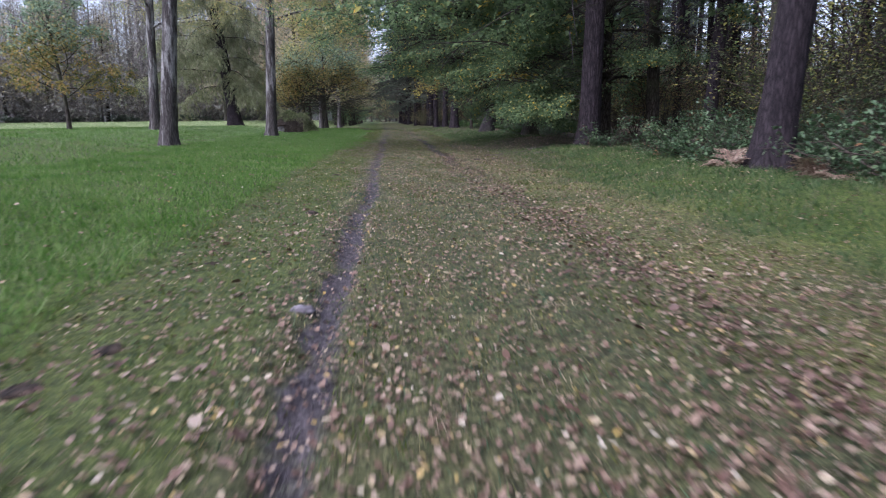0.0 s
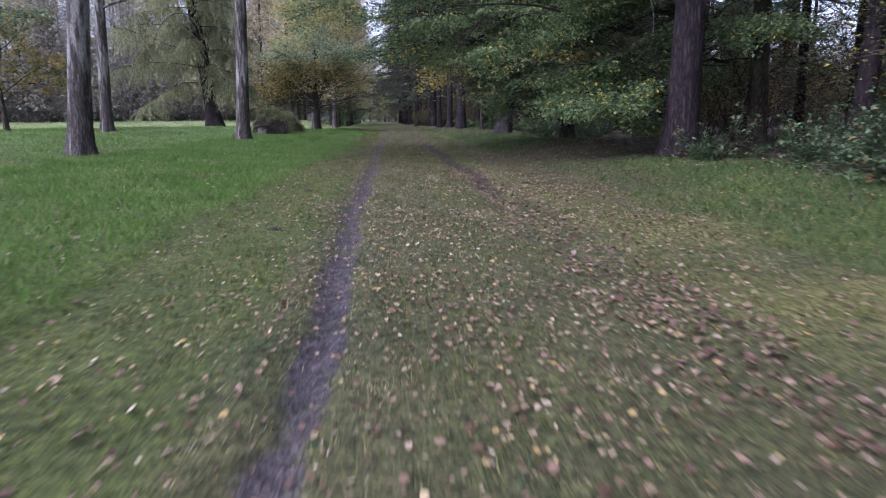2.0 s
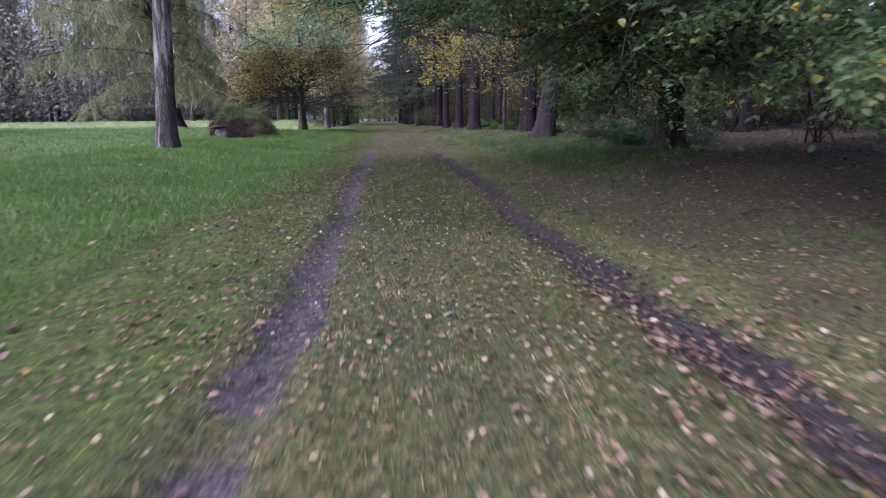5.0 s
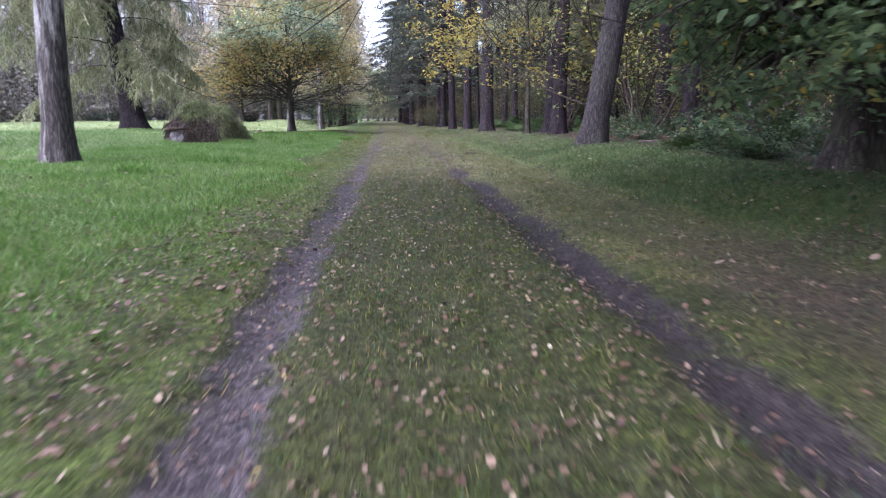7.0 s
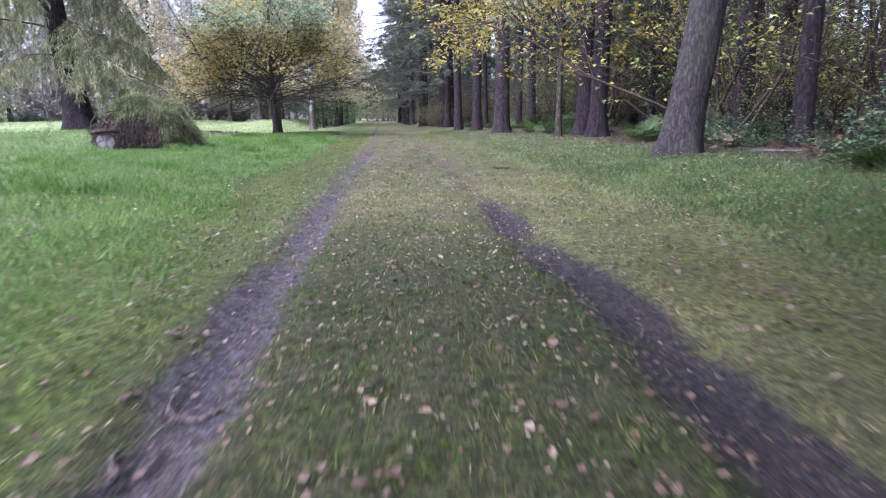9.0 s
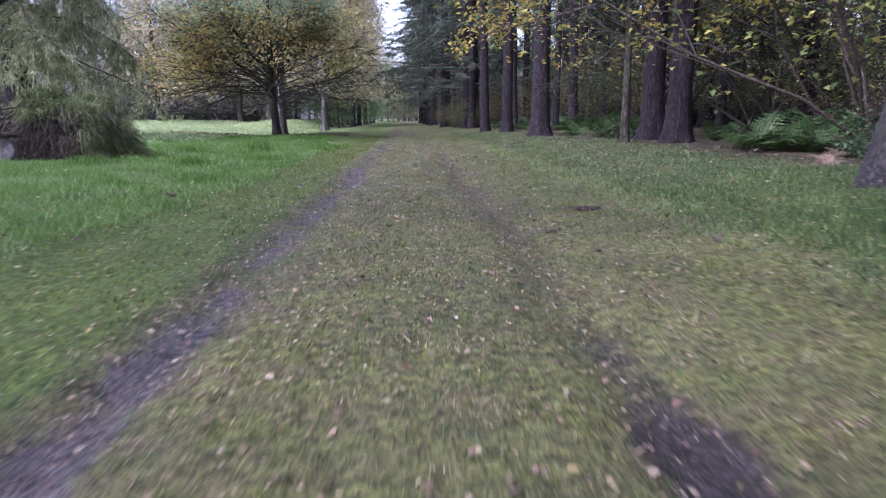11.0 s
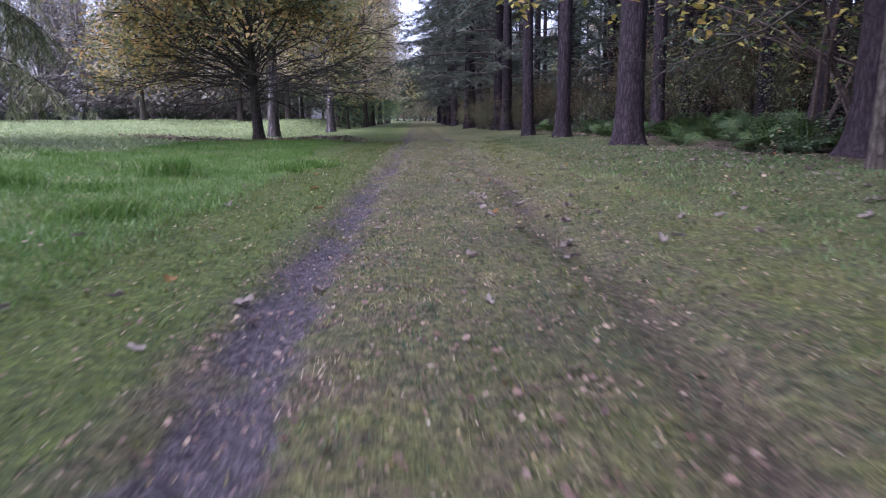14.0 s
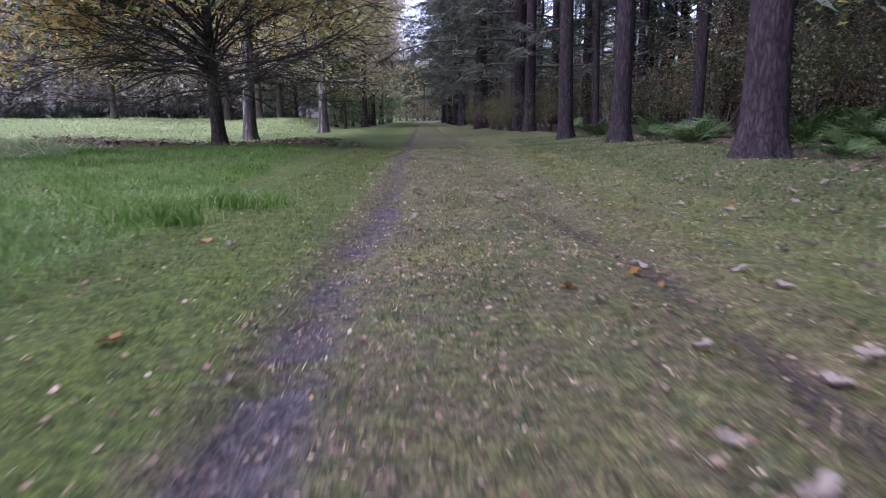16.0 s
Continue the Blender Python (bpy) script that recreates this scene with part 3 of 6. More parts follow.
def masks(x, y):
    u = x - track_x(y)
    left, right = ruts(x, y)
    n = 0.5 + 0.5 * waves(x, y, 11, 1.6)
    left = left * (0.8 + 0.45 * waves(x, y, 12, 0.45))
    soil = 0.95 * left * (0.85 + 0.3 * n)
    mud = right * (smooth(10.5, 14.5, y) * (1 - smooth(27, 31, y)) * (0.85 + 0.35 * waves(x, y, 13, 0.7)))
    patchy = right * np.clip(0.55 + 0.6 * waves(x, y, 14, 1.3), 0, 1) * (1 - smooth(55, 70, y))
    mud = mud + 0.5 * patchy * smooth(37, 40, y)
    far = smooth(60, 100, y)
    soil = soil * (1 - 0.35 * smooth(27, 30, y) * (1 - smooth(33, 36, y))) * (1 - 0.34 * smooth(37, 42, y)) * (1 - 0.35 * far) * (1 - 0.22 * smooth(26, 31, y))
    lush = smooth(0.05, -0.12, u - lawn_edge(y))
    lush = np.maximum(lush, (0.55 + 0.35 * smooth(13, 17, y)) * smooth(-0.75, -1.0, u))
    lush = np.maximum(lush, (0.12 + 0.22 * smooth(14, 20, y) * (1 - smooth(27, 32, y))) * smooth(0.6, 0.3, np.abs(u)))
    lush = np.maximum(lush, 0.8 * smooth(1.7, 2.3, u) * (1 - smooth(4.0, 5.2, u)) * (1 - 0.6 * smooth(29, 37, y)))
    straw = smooth(0.75, 1.1, u) * (1 - smooth(2.0, 2.6, u)) * (0.45 + 0.35 * smooth(22, 30, y)) * (0.6 + 0.6 * n)
    straw = straw * (1 - 0.55 * smooth(28, 34, y))
    lush = np.maximum(lush, 0.55 * smooth(28, 34, y) * smooth(0.95, 1.3, u) * (1 - smooth(1.9, 2.5, u)))
    straw = np.maximum(straw, 0.35 * smooth(28, 36, y) * smooth(1.0, 0.2, np.abs(u)) * (0.5 + 0.8 * n))
    straw = np.maximum(straw, 0.5 * smooth(50, 80, y) * smooth(2.4, 1.0, np.abs(u)))
    mould = np.maximum(smooth(4.2, 5.6, u), 0.22 * smooth(2.2, 3.2, u) * smooth(30, 37, y))
    for cx, cy, r in LITTER_TREES:
        mould = np.maximum(mould, 1 - smooth(0.55 * r, 1.1 * r, np.hypot(x - cx, y - cy)))
    mould = np.maximum(mould, (0.52 + 0.22 * smooth(15, 19, y) + 0.14 * waves(x, y, 15, 1.1)) * smooth(0.8, 1.5, u) * (1 - smooth(2.4, 3.6, u)) * smooth(9, 13, y) * (1 - smooth(20, 24, y)))
    mould = np.maximum(mould, (0.2 * np.sqrt(np.clip(right, 0, 1)) + 0.4 * patchy) * smooth(28, 31, y))
    mould = np.maximum(mould, smooth(52, 64, -u - 0.1 * y))
    mould = np.maximum(mould, (0.30 + 0.25 * waves(x, y, 17, 0.8)) * smooth(-0.8, -1.0, u) * (1 - smooth(-1.45, -1.8, u)) * smooth(14, 16, y) * (1 - smooth(22, 25, y)))
    # slight extra brown at y 17 to 28 stands in for beech shade
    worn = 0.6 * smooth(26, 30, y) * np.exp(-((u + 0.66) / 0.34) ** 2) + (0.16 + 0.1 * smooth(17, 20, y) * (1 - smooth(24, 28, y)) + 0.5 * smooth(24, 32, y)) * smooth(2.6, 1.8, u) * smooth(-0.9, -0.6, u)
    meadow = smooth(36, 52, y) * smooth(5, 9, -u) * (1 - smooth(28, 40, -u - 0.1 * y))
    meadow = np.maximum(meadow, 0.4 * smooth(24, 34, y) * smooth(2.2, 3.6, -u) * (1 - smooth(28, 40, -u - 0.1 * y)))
    straw = np.maximum(straw, (0.55 * smooth(21, 25, y) * smooth(0.3, 1.0, u) + 0.5 * smooth(24, 28, y) * (1 - smooth(0.3, 1.0, u)) - 0.2 * smooth(29, 34, y)) * smooth(2.3, 1.4, u) * smooth(-0.7, -0.4, u) * (0.7 + 0.4 * n))
    # mossy stretch under the beech, whose shade is put into its colour
    moss_shade = smooth(15.5, 19, y) * (1 - smooth(25, 29, y)) * smooth(-1.0, -0.7, u) * (1 - smooth(0.7 + 1.5 * smooth(21.5, 18.5, y), 1.0 + 2.0 * smooth(21.5, 18.5, y), u)) * (0.85 + 0.25 * waves(x, y, 16, 2.0))
    return soil, lush, straw, mould, worn, meadow, mud, moss_shade


def build_ground():
    xs = graded(-400, 400, (-3.2, 4.2), 0.06, 1.10)
    ys = graded(-120, 900, (0.0, 48.0), 0.09, 1.06)
    X, Y = np.meshgrid(xs, ys)
    Z = ground_z(X, Y) * smooth(300, 150, np.hypot(X, Y))
    r = np.random.RandomState(2)
    near = (np.abs(X) < 5) & (Y > -20) & (Y < 55)
    Z = Z + near * r.normal(0, 0.005, Z.shape)
    buf = Buf()
    ny, nx = X.shape
    i, j = np.meshgrid(np.arange(ny - 1), np.arange(nx - 1), indexing="ij")
    q = np.stack([i * nx + j, i * nx + j + 1, (i + 1) * nx + j + 1, (i + 1) * nx + j], -1).reshape(-1, 4)
    buf.add(np.stack([X, Y, Z], -1).reshape(-1, 3), q)
    me = buf.mesh("ground")
    for name, vals in zip(("soil", "lush", "straw", "mould", "worn", "meadow", "mud", "moss_shade"), masks(X, Y)):
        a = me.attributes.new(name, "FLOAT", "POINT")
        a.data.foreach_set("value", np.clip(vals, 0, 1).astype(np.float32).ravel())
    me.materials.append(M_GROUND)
    tagged(new("ground", me), "grassy woodland ride with two worn soil wheel ruts", "ground", kind="structure")


build_ground()


# ---- grass and fallen leaves ----
def blades(buf, x, y, h, w, rs, bent=0.5, segs=1):
    n = len(x)
    z = ground_z(x, y) - 0.005
    a, b = rs.uniform(0, 2 * np.pi, n), rs.uniform(0, 2 * np.pi, n)
    s = np.stack([np.cos(a), np.sin(a), np.zeros(n)], -1) * (w * rs.uniform(0.6, 1.3, n))[:, None] * 0.5
    p = np.stack([x, y, z], -1)
    hh = (h * rs.uniform(0.55, 1.35, n))[:, None]
    d = np.stack([np.cos(b), np.sin(b), np.zeros(n)], -1) * hh * (bent * rs.uniform(0.2, 1.3, n))[:, None]
    up = np.array([0, 0, 1.0]) * hh
    if segs == 1:
        v = np.stack([p - s, p + s, p + up + d], 1)
        buf.add(v.reshape(-1, 3), None, np.arange(n * 3).reshape(n, 3))
    else:
        m = p + up * 0.6 + d * 0.3
        v = np.stack([p - s, p + s, m + s * 0.8, m - s * 0.8, p + up * 0.9 + d], 1)
        k = np.arange(n)[:, None] * 5
        buf.add(v.reshape(-1, 3), k + np.array([[0, 1, 2, 3]]), k + np.array([[3, 2, 4]]))


def scatter(rs, n, x0, x1, y0, y1, nearer=1.0):
    """Points beside the ride's middle line, denser near the start of the stretch's y if nearer > 1."""
    y = y0 + (y1 - y0) * rs.uniform(0, 1, n) ** nearer
    u = rs.uniform(x0, x1, n)
    return u + track_x(y), y


def build_grass():
    rs = np.random.RandomState(21)
    b = Buf()
    x, y = scatter(rs, 380000, -1.9, 2.9, 0.6, 56)
    soil, lush, straw, mould, worn, meadow, mud, moss_shade = masks(x, y)
    bare = 0.45 * smooth(26, 31, y) * smooth(0.05, 0.55, waves(x, y, 46, 0.9)) * smooth(-0.9, -0.6, x - track_x(y))
    keep = rs.uniform(0, 1, len(x)) > np.maximum(np.maximum(soil, mud) * 1.0, mould * 0.9) + bare
    x, y = x[keep], y[keep]
    # more mossy blades where the beech's shade is painted into the turf
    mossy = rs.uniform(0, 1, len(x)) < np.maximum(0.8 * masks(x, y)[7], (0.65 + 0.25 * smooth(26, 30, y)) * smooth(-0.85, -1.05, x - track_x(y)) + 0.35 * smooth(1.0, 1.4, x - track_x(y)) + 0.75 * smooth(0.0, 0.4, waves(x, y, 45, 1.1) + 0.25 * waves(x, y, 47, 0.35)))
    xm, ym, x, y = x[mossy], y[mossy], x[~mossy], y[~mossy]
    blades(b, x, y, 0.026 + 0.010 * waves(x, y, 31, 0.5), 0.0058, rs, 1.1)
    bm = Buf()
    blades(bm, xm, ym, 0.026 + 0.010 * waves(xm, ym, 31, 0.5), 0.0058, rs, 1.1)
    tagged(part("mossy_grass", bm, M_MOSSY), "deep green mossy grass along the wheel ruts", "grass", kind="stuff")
    tagged(part("short_grass", b, M_TURF), "short trampled grass between the wheel ruts", "grass", kind="stuff")
    b = Buf()
    x, y = scatter(rs, 290000, -1.9, 2.9, 0.6, 56, 0.8)
    keep = rs.uniform(0, 1, len(x)) < 0.3 + 0.7 * waves(x, y, 35, 0.8) + 0.25 * waves(x, y, 48, 0.3) + 0.12 * smooth(26, 32, y) - 0.4 * smooth(-0.8, -1.1, x - track_x(y)) - 0.3 * masks(x, y)[7]
    x, y = x[keep], y[keep]
    blades(b, x, y, np.full(len(x), 0.007), 0.012, rs, 1.7)
    tagged(part("dry_thatch", b, M_THATCH), "dry grass bits and leaf crumbs lying on the ride", "thatch", kind="stuff")
    b = Buf()
    x, y = scatter(rs, 300000, -6.0, -0.95, 1.0, 56)
    u = x - track_x(y)
    keep = rs.uniform(0, 1, len(x)) < smooth(0.04, -0.10, u - lawn_edge(y)) * (1 - 0.85 * masks(x, y)[3])
    x, y = x[keep], y[keep]
    u = x - track_x(y)
    blades(b, x, y, (0.058 + 0.020 * smooth(9, 3, y) + 0.022 * waves(x, y, 32, 0.8)) * (0.6 + 0.4 * smooth(0.0, -0.35, u - lawn_edge(y))) * (1 - 0.5 * smooth(-1.9, -1.2, u)), 0.0085, rs, 0.95)
    x, y = scatter(rs, 60000, -20, -6.0, 4, 46)
    blades(b, x, y, 0.07 + 0.03 * waves(x, y, 33, 2.0), 0.02, rs, 1.3)
    for cx, cy, h in ((-3.52, 41.9, 0.24), (-3.75, 42.7, 0.22), (-2.5, 43.4, 0.15), (-2.2, 44.3, 0.14), (-4.4, 40.2, 0.18), (-2.7, 38.6, 0.14), (-3.4, 37.2, 0.16)):
        n = 420
        x, y = cx + rs.normal(0, 0.16, n), cy + rs.normal(0, 0.14, n)
        blades(b, x, y, np.full(n, h), 0.010, rs, 1.0, 2)
    for k in range(26):
        cx, cy = scatter(rs, 1, -7, -2.2, 26, 50)
        n = 160
        x, y = cx + rs.normal(0, 0.14, n), cy + rs.normal(0, 0.14, n)
        blades(b, x, y, np.full(n, rs.uniform(0.09, 0.16)), 0.010, rs, 1.1, 2)
    tagged(part("lawn_grass", b, M_LUSH), "lush green lawn grass, longer than the ride", "grass", kind="stuff")
    b = Buf()
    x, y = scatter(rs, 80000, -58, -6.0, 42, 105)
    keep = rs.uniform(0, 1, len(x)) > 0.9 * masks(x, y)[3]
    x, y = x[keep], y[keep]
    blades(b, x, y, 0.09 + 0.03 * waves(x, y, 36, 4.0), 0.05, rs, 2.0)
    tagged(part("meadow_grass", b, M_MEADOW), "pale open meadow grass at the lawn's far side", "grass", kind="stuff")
    b = Buf()
    # paler blades, denser further along the ride
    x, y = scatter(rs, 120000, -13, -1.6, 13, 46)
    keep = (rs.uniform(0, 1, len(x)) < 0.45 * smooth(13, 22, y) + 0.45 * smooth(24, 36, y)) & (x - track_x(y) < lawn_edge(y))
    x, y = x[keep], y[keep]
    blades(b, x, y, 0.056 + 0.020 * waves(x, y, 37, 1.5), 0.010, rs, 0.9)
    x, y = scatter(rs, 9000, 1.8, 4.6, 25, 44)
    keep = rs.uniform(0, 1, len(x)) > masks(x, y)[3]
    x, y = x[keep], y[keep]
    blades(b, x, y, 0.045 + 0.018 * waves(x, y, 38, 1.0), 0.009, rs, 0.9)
    tagged(part("paler_lawn_grass", b, M_PALEGRASS), "pale lawn grass further along the ride", "grass", kind="stuff")
    b = Buf()
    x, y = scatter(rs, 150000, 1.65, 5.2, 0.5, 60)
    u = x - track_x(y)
    soil, lush, straw, mould, worn, meadow, mud, moss_shade = masks(x, y)
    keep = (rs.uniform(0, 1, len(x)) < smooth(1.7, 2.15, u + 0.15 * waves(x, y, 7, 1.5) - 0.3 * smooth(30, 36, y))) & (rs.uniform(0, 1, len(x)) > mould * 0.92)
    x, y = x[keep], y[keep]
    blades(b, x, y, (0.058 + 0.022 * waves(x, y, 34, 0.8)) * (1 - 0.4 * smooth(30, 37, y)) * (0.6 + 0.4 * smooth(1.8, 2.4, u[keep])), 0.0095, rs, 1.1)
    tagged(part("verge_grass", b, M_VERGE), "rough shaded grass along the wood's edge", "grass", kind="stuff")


def litter(buf, x, y, size, rs, lift=0.012):
    """Curled dead leaves lying on the turf: rounded blades, creased along the middle."""
    n = len(x)
    z = ground_z(x, y) + lift * rs.uniform(0.2, 1.6, n)
    a = rs.uniform(0, 2 * np.pi, n)
    L = (size * np.clip(np.exp(rs.normal(-0.05, 0.3, n)), 0.4, 2.0))[:, None]
    tilt = rs.normal(0, 0.3, (n, 2))
    d = unit(np.stack([np.cos(a), np.sin(a), tilt[:, 0]], -1))
    s = unit(np.stack([-np.sin(a), np.cos(a), tilt[:, 1]], -1))
    up = np.cross(d, s)
    p = np.stack([x, y, z], -1)
    c = rs.uniform(-0.05, 0.3, n)[:, None]
    w = rs.uniform(0.32, 0.46, n)[:, None]
    v = np.stack([p - d * L * 0.46, p - d * L * 0.24 + s * L * w * 0.9 + up * L * c, p + d * L * 0.16 + s * L * w * 0.85 + up * L * c,
                  p + d * L * 0.5 + up * L * c * 0.5, p + d * L * 0.16 - s * L * w * 0.85 + up * L * c * 0.8, p - d * L * 0.24 - s * L * w * 0.9 + up * L * c * 0.8], 1)
    k = np.arange(n)[:, None] * 6
    buf.add(v.reshape(-1, 3), np.concatenate([k + np.array([[0, 1, 2, 3]]), k + np.array([[0, 3, 4, 5]])]))


def build_litter():
    rs = np.random.RandomState(22)
    b = Buf()
    x, y = scatter(rs, 165000, -1.75, 2.9, 0.5, 62, 1.8)
    u = x - track_x(y)
    dens = 1.0 + 0.35 * smooth(8, 10, y) * (1 - smooth(14, 16, y)) - 0.25 * smooth(12, 18, y) - 0.45 * smooth(20, 26, y) - 0.12 * smooth(30, 36, y)
    dens = 0.8 * dens * (0.12 + 0.2 * (1 - smooth(10, 16, y)) + 0.6 * smooth(-1.35, -0.6, u)) * (1 - 0.85 * smooth(1.65, 2.1, u)) * (1 - 0.65 * ruts(x, y)[0])
    dens = dens * (0.75 + 0.4 * waves(x, y, 41, 1.7)) * (1 - 0.7 * smooth(0.9, 1.3, u) * smooth(15, 18, y)) * (1 - 0.65 * smooth(15, 18, y) * (1 - smooth(26, 29, y)))
    keep = rs.uniform(0, 1, len(x)) < dens
    x, y = x[keep], y[keep]
    litter(b, x, y, 0.0205 - 0.002 * smooth(20, 28, y), rs)
    x, y = scatter(rs, 11000, -1.7, 3.4, 26, 50)
    litter(b, x, y, 0.016, rs)
    x, y = scatter(rs, 1500, -4.5, -1.6, 1, 45, 1.3)
    litter(b, x, y, 0.026, rs, 0.05)
    x, y = scatter(rs, 2500, 2.4, 4.5, 1, 60)
    litter(b, x, y, 0.030, rs, 0.05)
    tagged(part("leaf_litter", b, M_LITTER), "scattered pale tan and yellow fallen birch leaves", "leaves", kind="stuff")
    b = Buf()
    y = 1 + 15 * rs.uniform(0, 1, 3600) ** 1.3
    x = track_x(y) + 0.78 + rs.normal(0, 0.17, len(y)) + 0.1 * (y < 6)
    litter(b, x, y, 0.028, rs)
    y = rs.uniform(10, 28, 2400)
    x = track_x(y) + rs.uniform(0.9, 4.5, len(y))
    litter(b, x, y, 0.03, rs)
    x, y = scatter(rs, 9000, -0.9, 1.2, 27, 52)
    litter(b, x, y, 0.017, rs)
    x, y = scatter(rs, 6000, -1.3, 0.7, 15, 28)
    litter(b, x, y, 0.020, rs)
    x, y = scatter(rs, 1500, -1.75, -0.85, 14.5, 24)
    litter(b, x, y, 0.026, rs)
    x, y = scatter(rs, 520, -1.75, -0.75, 0.8, 7)
    litter(b, x, y, 0.030, rs)
    x, y = scatter(rs, 22000, 4.2, 16, 0, 62)
    litter(b, x, y, 0.045, rs)
    for cx, cy, r in LITTER_TREES[:1]:
        n = 2400
        a, q = rs.uniform(0, 6.283, n), r * rs.uniform(0, 1, n) ** 0.7
        litter(b, cx + q * np.cos(a), cy + q * np.sin(a), 0.075, rs, 0.05)
    tagged(part("brown_leaf_litter", b, M_REDLITTER), "reddish-brown fallen leaves under the trees", "leaves", kind="stuff")


build_grass()
build_litter()


# ---- trees ----
def conifer_boughs(buf, wood, at, z0, z1, n, length, rs, droop=-0.25, clump=0.45, per=14, hang=0.0):
    """Whorls of boughs with sprays of needles."""
    for k in range(n):
        z = z0 + (z1 - z0) * (k + rs.uniform(0, 1)) / n
        p, r = at(z)
        a = k * 2.4 + rs.uniform(-0.5, 0.5)
        L = length * (1.05 - 0.75 * (z - z0) / (z1 - z0)) * rs.uniform(0.7, 1.1)
        line = wander(p, (math.cos(a), math.sin(a), 0.15), L, rs, 7, 0.2, droop)
        tube(wood, line[::3] if clump > 0.8 else line, np.linspace(max(0.02, r * 0.22), 0.008, 3 if clump > 0.8 else len(line)), 4 if clump < 0.8 else 3, False)
        t = rs.uniform(0.25, 1.0, per)
        pts = np.stack([np.interp(t * (len(line) - 1), np.arange(len(line)), line[:, c]) for c in range(3)], -1)
        pts = pts + rs.normal(0, 0.16, pts.shape) * (1, 1, 0.5)
        if clump > 0.8:
            sprays(buf, pts, clump, rs, hang, 6, 0.05)
        else:
            sprays(buf, pts, clump, rs, hang)


def sprays(buf, pts, size, rs, hang=0.0, m=11, slim=0.045):
    """Feathery needle sprays: a fan of narrow strips from each point."""
    n = len(pts)
    base = np.repeat(pts, m, 0)
    a = rs.uniform(0, 2 * np.pi, n * m)
    d = unit(np.stack([np.cos(a), np.sin(a), rs.normal(-0.15 - hang, 0.3, n * m)], -1))
    s = unit(np.cross(d, np.array([0, 0, 1.0]) + rs.normal(0, 0.4, (n * m, 3))))
    L = (size * rs.uniform(0.5, 1.2, n * m))[:, None]
    w = L * slim
    v = np.stack([base - s * w * 0.5, base + s * w * 0.5, base + d * L * 0.6 + s * w - [0, 0, 0.03], base + d * L - [0, 0, 0.08] * L, base + d * L * 0.6 - s * w - [0, 0, 0.03]], 1)
    k = np.arange(n * m)[:, None] * 5
    buf.add(v.reshape(-1, 3), k + np.array([[0, 1, 2, 4]]), k + np.array([[4, 2, 3]]))


def branching(wood, at, z0, z1, n, reach, rs, rise=0.35, lift=0.0, sub=7, twigs=4, bend=0.3, az=None, shape=None, thick=0.3, min_r=0.004, fine=True, keep=None):
    """Limbs, branches and twigs; returns points along the twigs."""
    pts = []
    for k in range(n):
        f = (k + rs.uniform(0.1, 0.9)) / n
        z = z0 + (z1 - z0) * f
        p, r = at(z)
        a = az(k) if az else k * 2.4 + rs.uniform(-0.4, 0.4)
        L = reach * (shape(f) if shape else 1.0 - 0.6 * f) * rs.uniform(0.8, 1.12)
        line = wander(p, (math.cos(a), math.sin(a), rise + 0.8 * f * f), L, rs, 9, bend, lift)
        rad = np.linspace(max(0.018, r * thick), 0.008, len(line))
        if keep is not None:
            ok = keep(line)
            ok[:3] = True
            stop = len(line) if ok.all() else max(int(np.argmin(ok)), 3)
            line[stop:] = line[stop - 1] + (line[stop - 1] - line[stop - 2]) * 0.05 * np.arange(1, len(line) - stop + 1)[:, None]
        tube(wood, line if fine else line[::3], rad if fine else rad[::3], 6 if fine else 3, False)
        for j in range(sub):
            g = 0.2 + 0.8 * (j + rs.uniform(0, 1)) / sub
            i = min(int(g * 9), 8)
            q = line[i] + (line[i + 1] - line[i]) * (g * 9 - i)
            d = unit(line[i + 1] - line[i])
            side = unit(np.cross(d, [0, 0, 1.0])) * (1 if j % 2 else -1)
            l2 = L * 0.42 * (1.15 - 0.7 * g) * rs.uniform(0.7, 1.2)
            br = wander(q, d * 0.7 + side * 0.8 + [0, 0, rs.normal(0.05, 0.2)], l2, rs, 5, bend, lift * 0.6)
            if keep is not None:
                ok = keep(br)
                if ok.mean() < 0.6 or (br[:, 2].min() < 1.0 and not ok.all()):
                    continue
            if fine:
                tube(wood, br, np.linspace(max(rad[i] * 0.45, 0.006), min_r, len(br)), 4, False)
            else:
                tube(wood, br[::5], [max(rad[i] * 0.45, 0.006), min_r], 3, False)
            for t in range(twigs):
                h = rs.uniform(0.3, 1.0)
                i2 = min(int(h * 5), 4)
                q2 = br[i2] + (br[i2 + 1] - br[i2]) * (h * 5 - i2)
                tw = wander(q2, unit(br[i2 + 1] - br[i2]) + rs.normal(0, 0.6, 3) * (1, 1, 0.5), l2 * rs.uniform(0.25, 0.5), rs, 3, bend)
                if fine:
                    tube(wood, tw, np.linspace(min_r * 1.1, min_r * 0.5, 4), 3, False)
                pts.append(tw)
    return np.array(pts)


def on_twigs(tw, per, rs, spread, level=1.0):
    """per points near each twig."""
    n = len(tw)
    t = rs.uniform(0.1, 3.0, (n, per))
    i = np.minimum(t.astype(int), 2)
    r = np.arange(n)[:, None]
    p = tw[r, i] + (tw[r, i + 1] - tw[r, i]) * (t - i)[..., None]
    return (p + rs.normal(0, spread, p.shape) * (1, 1, level)).reshape(-1, 3)


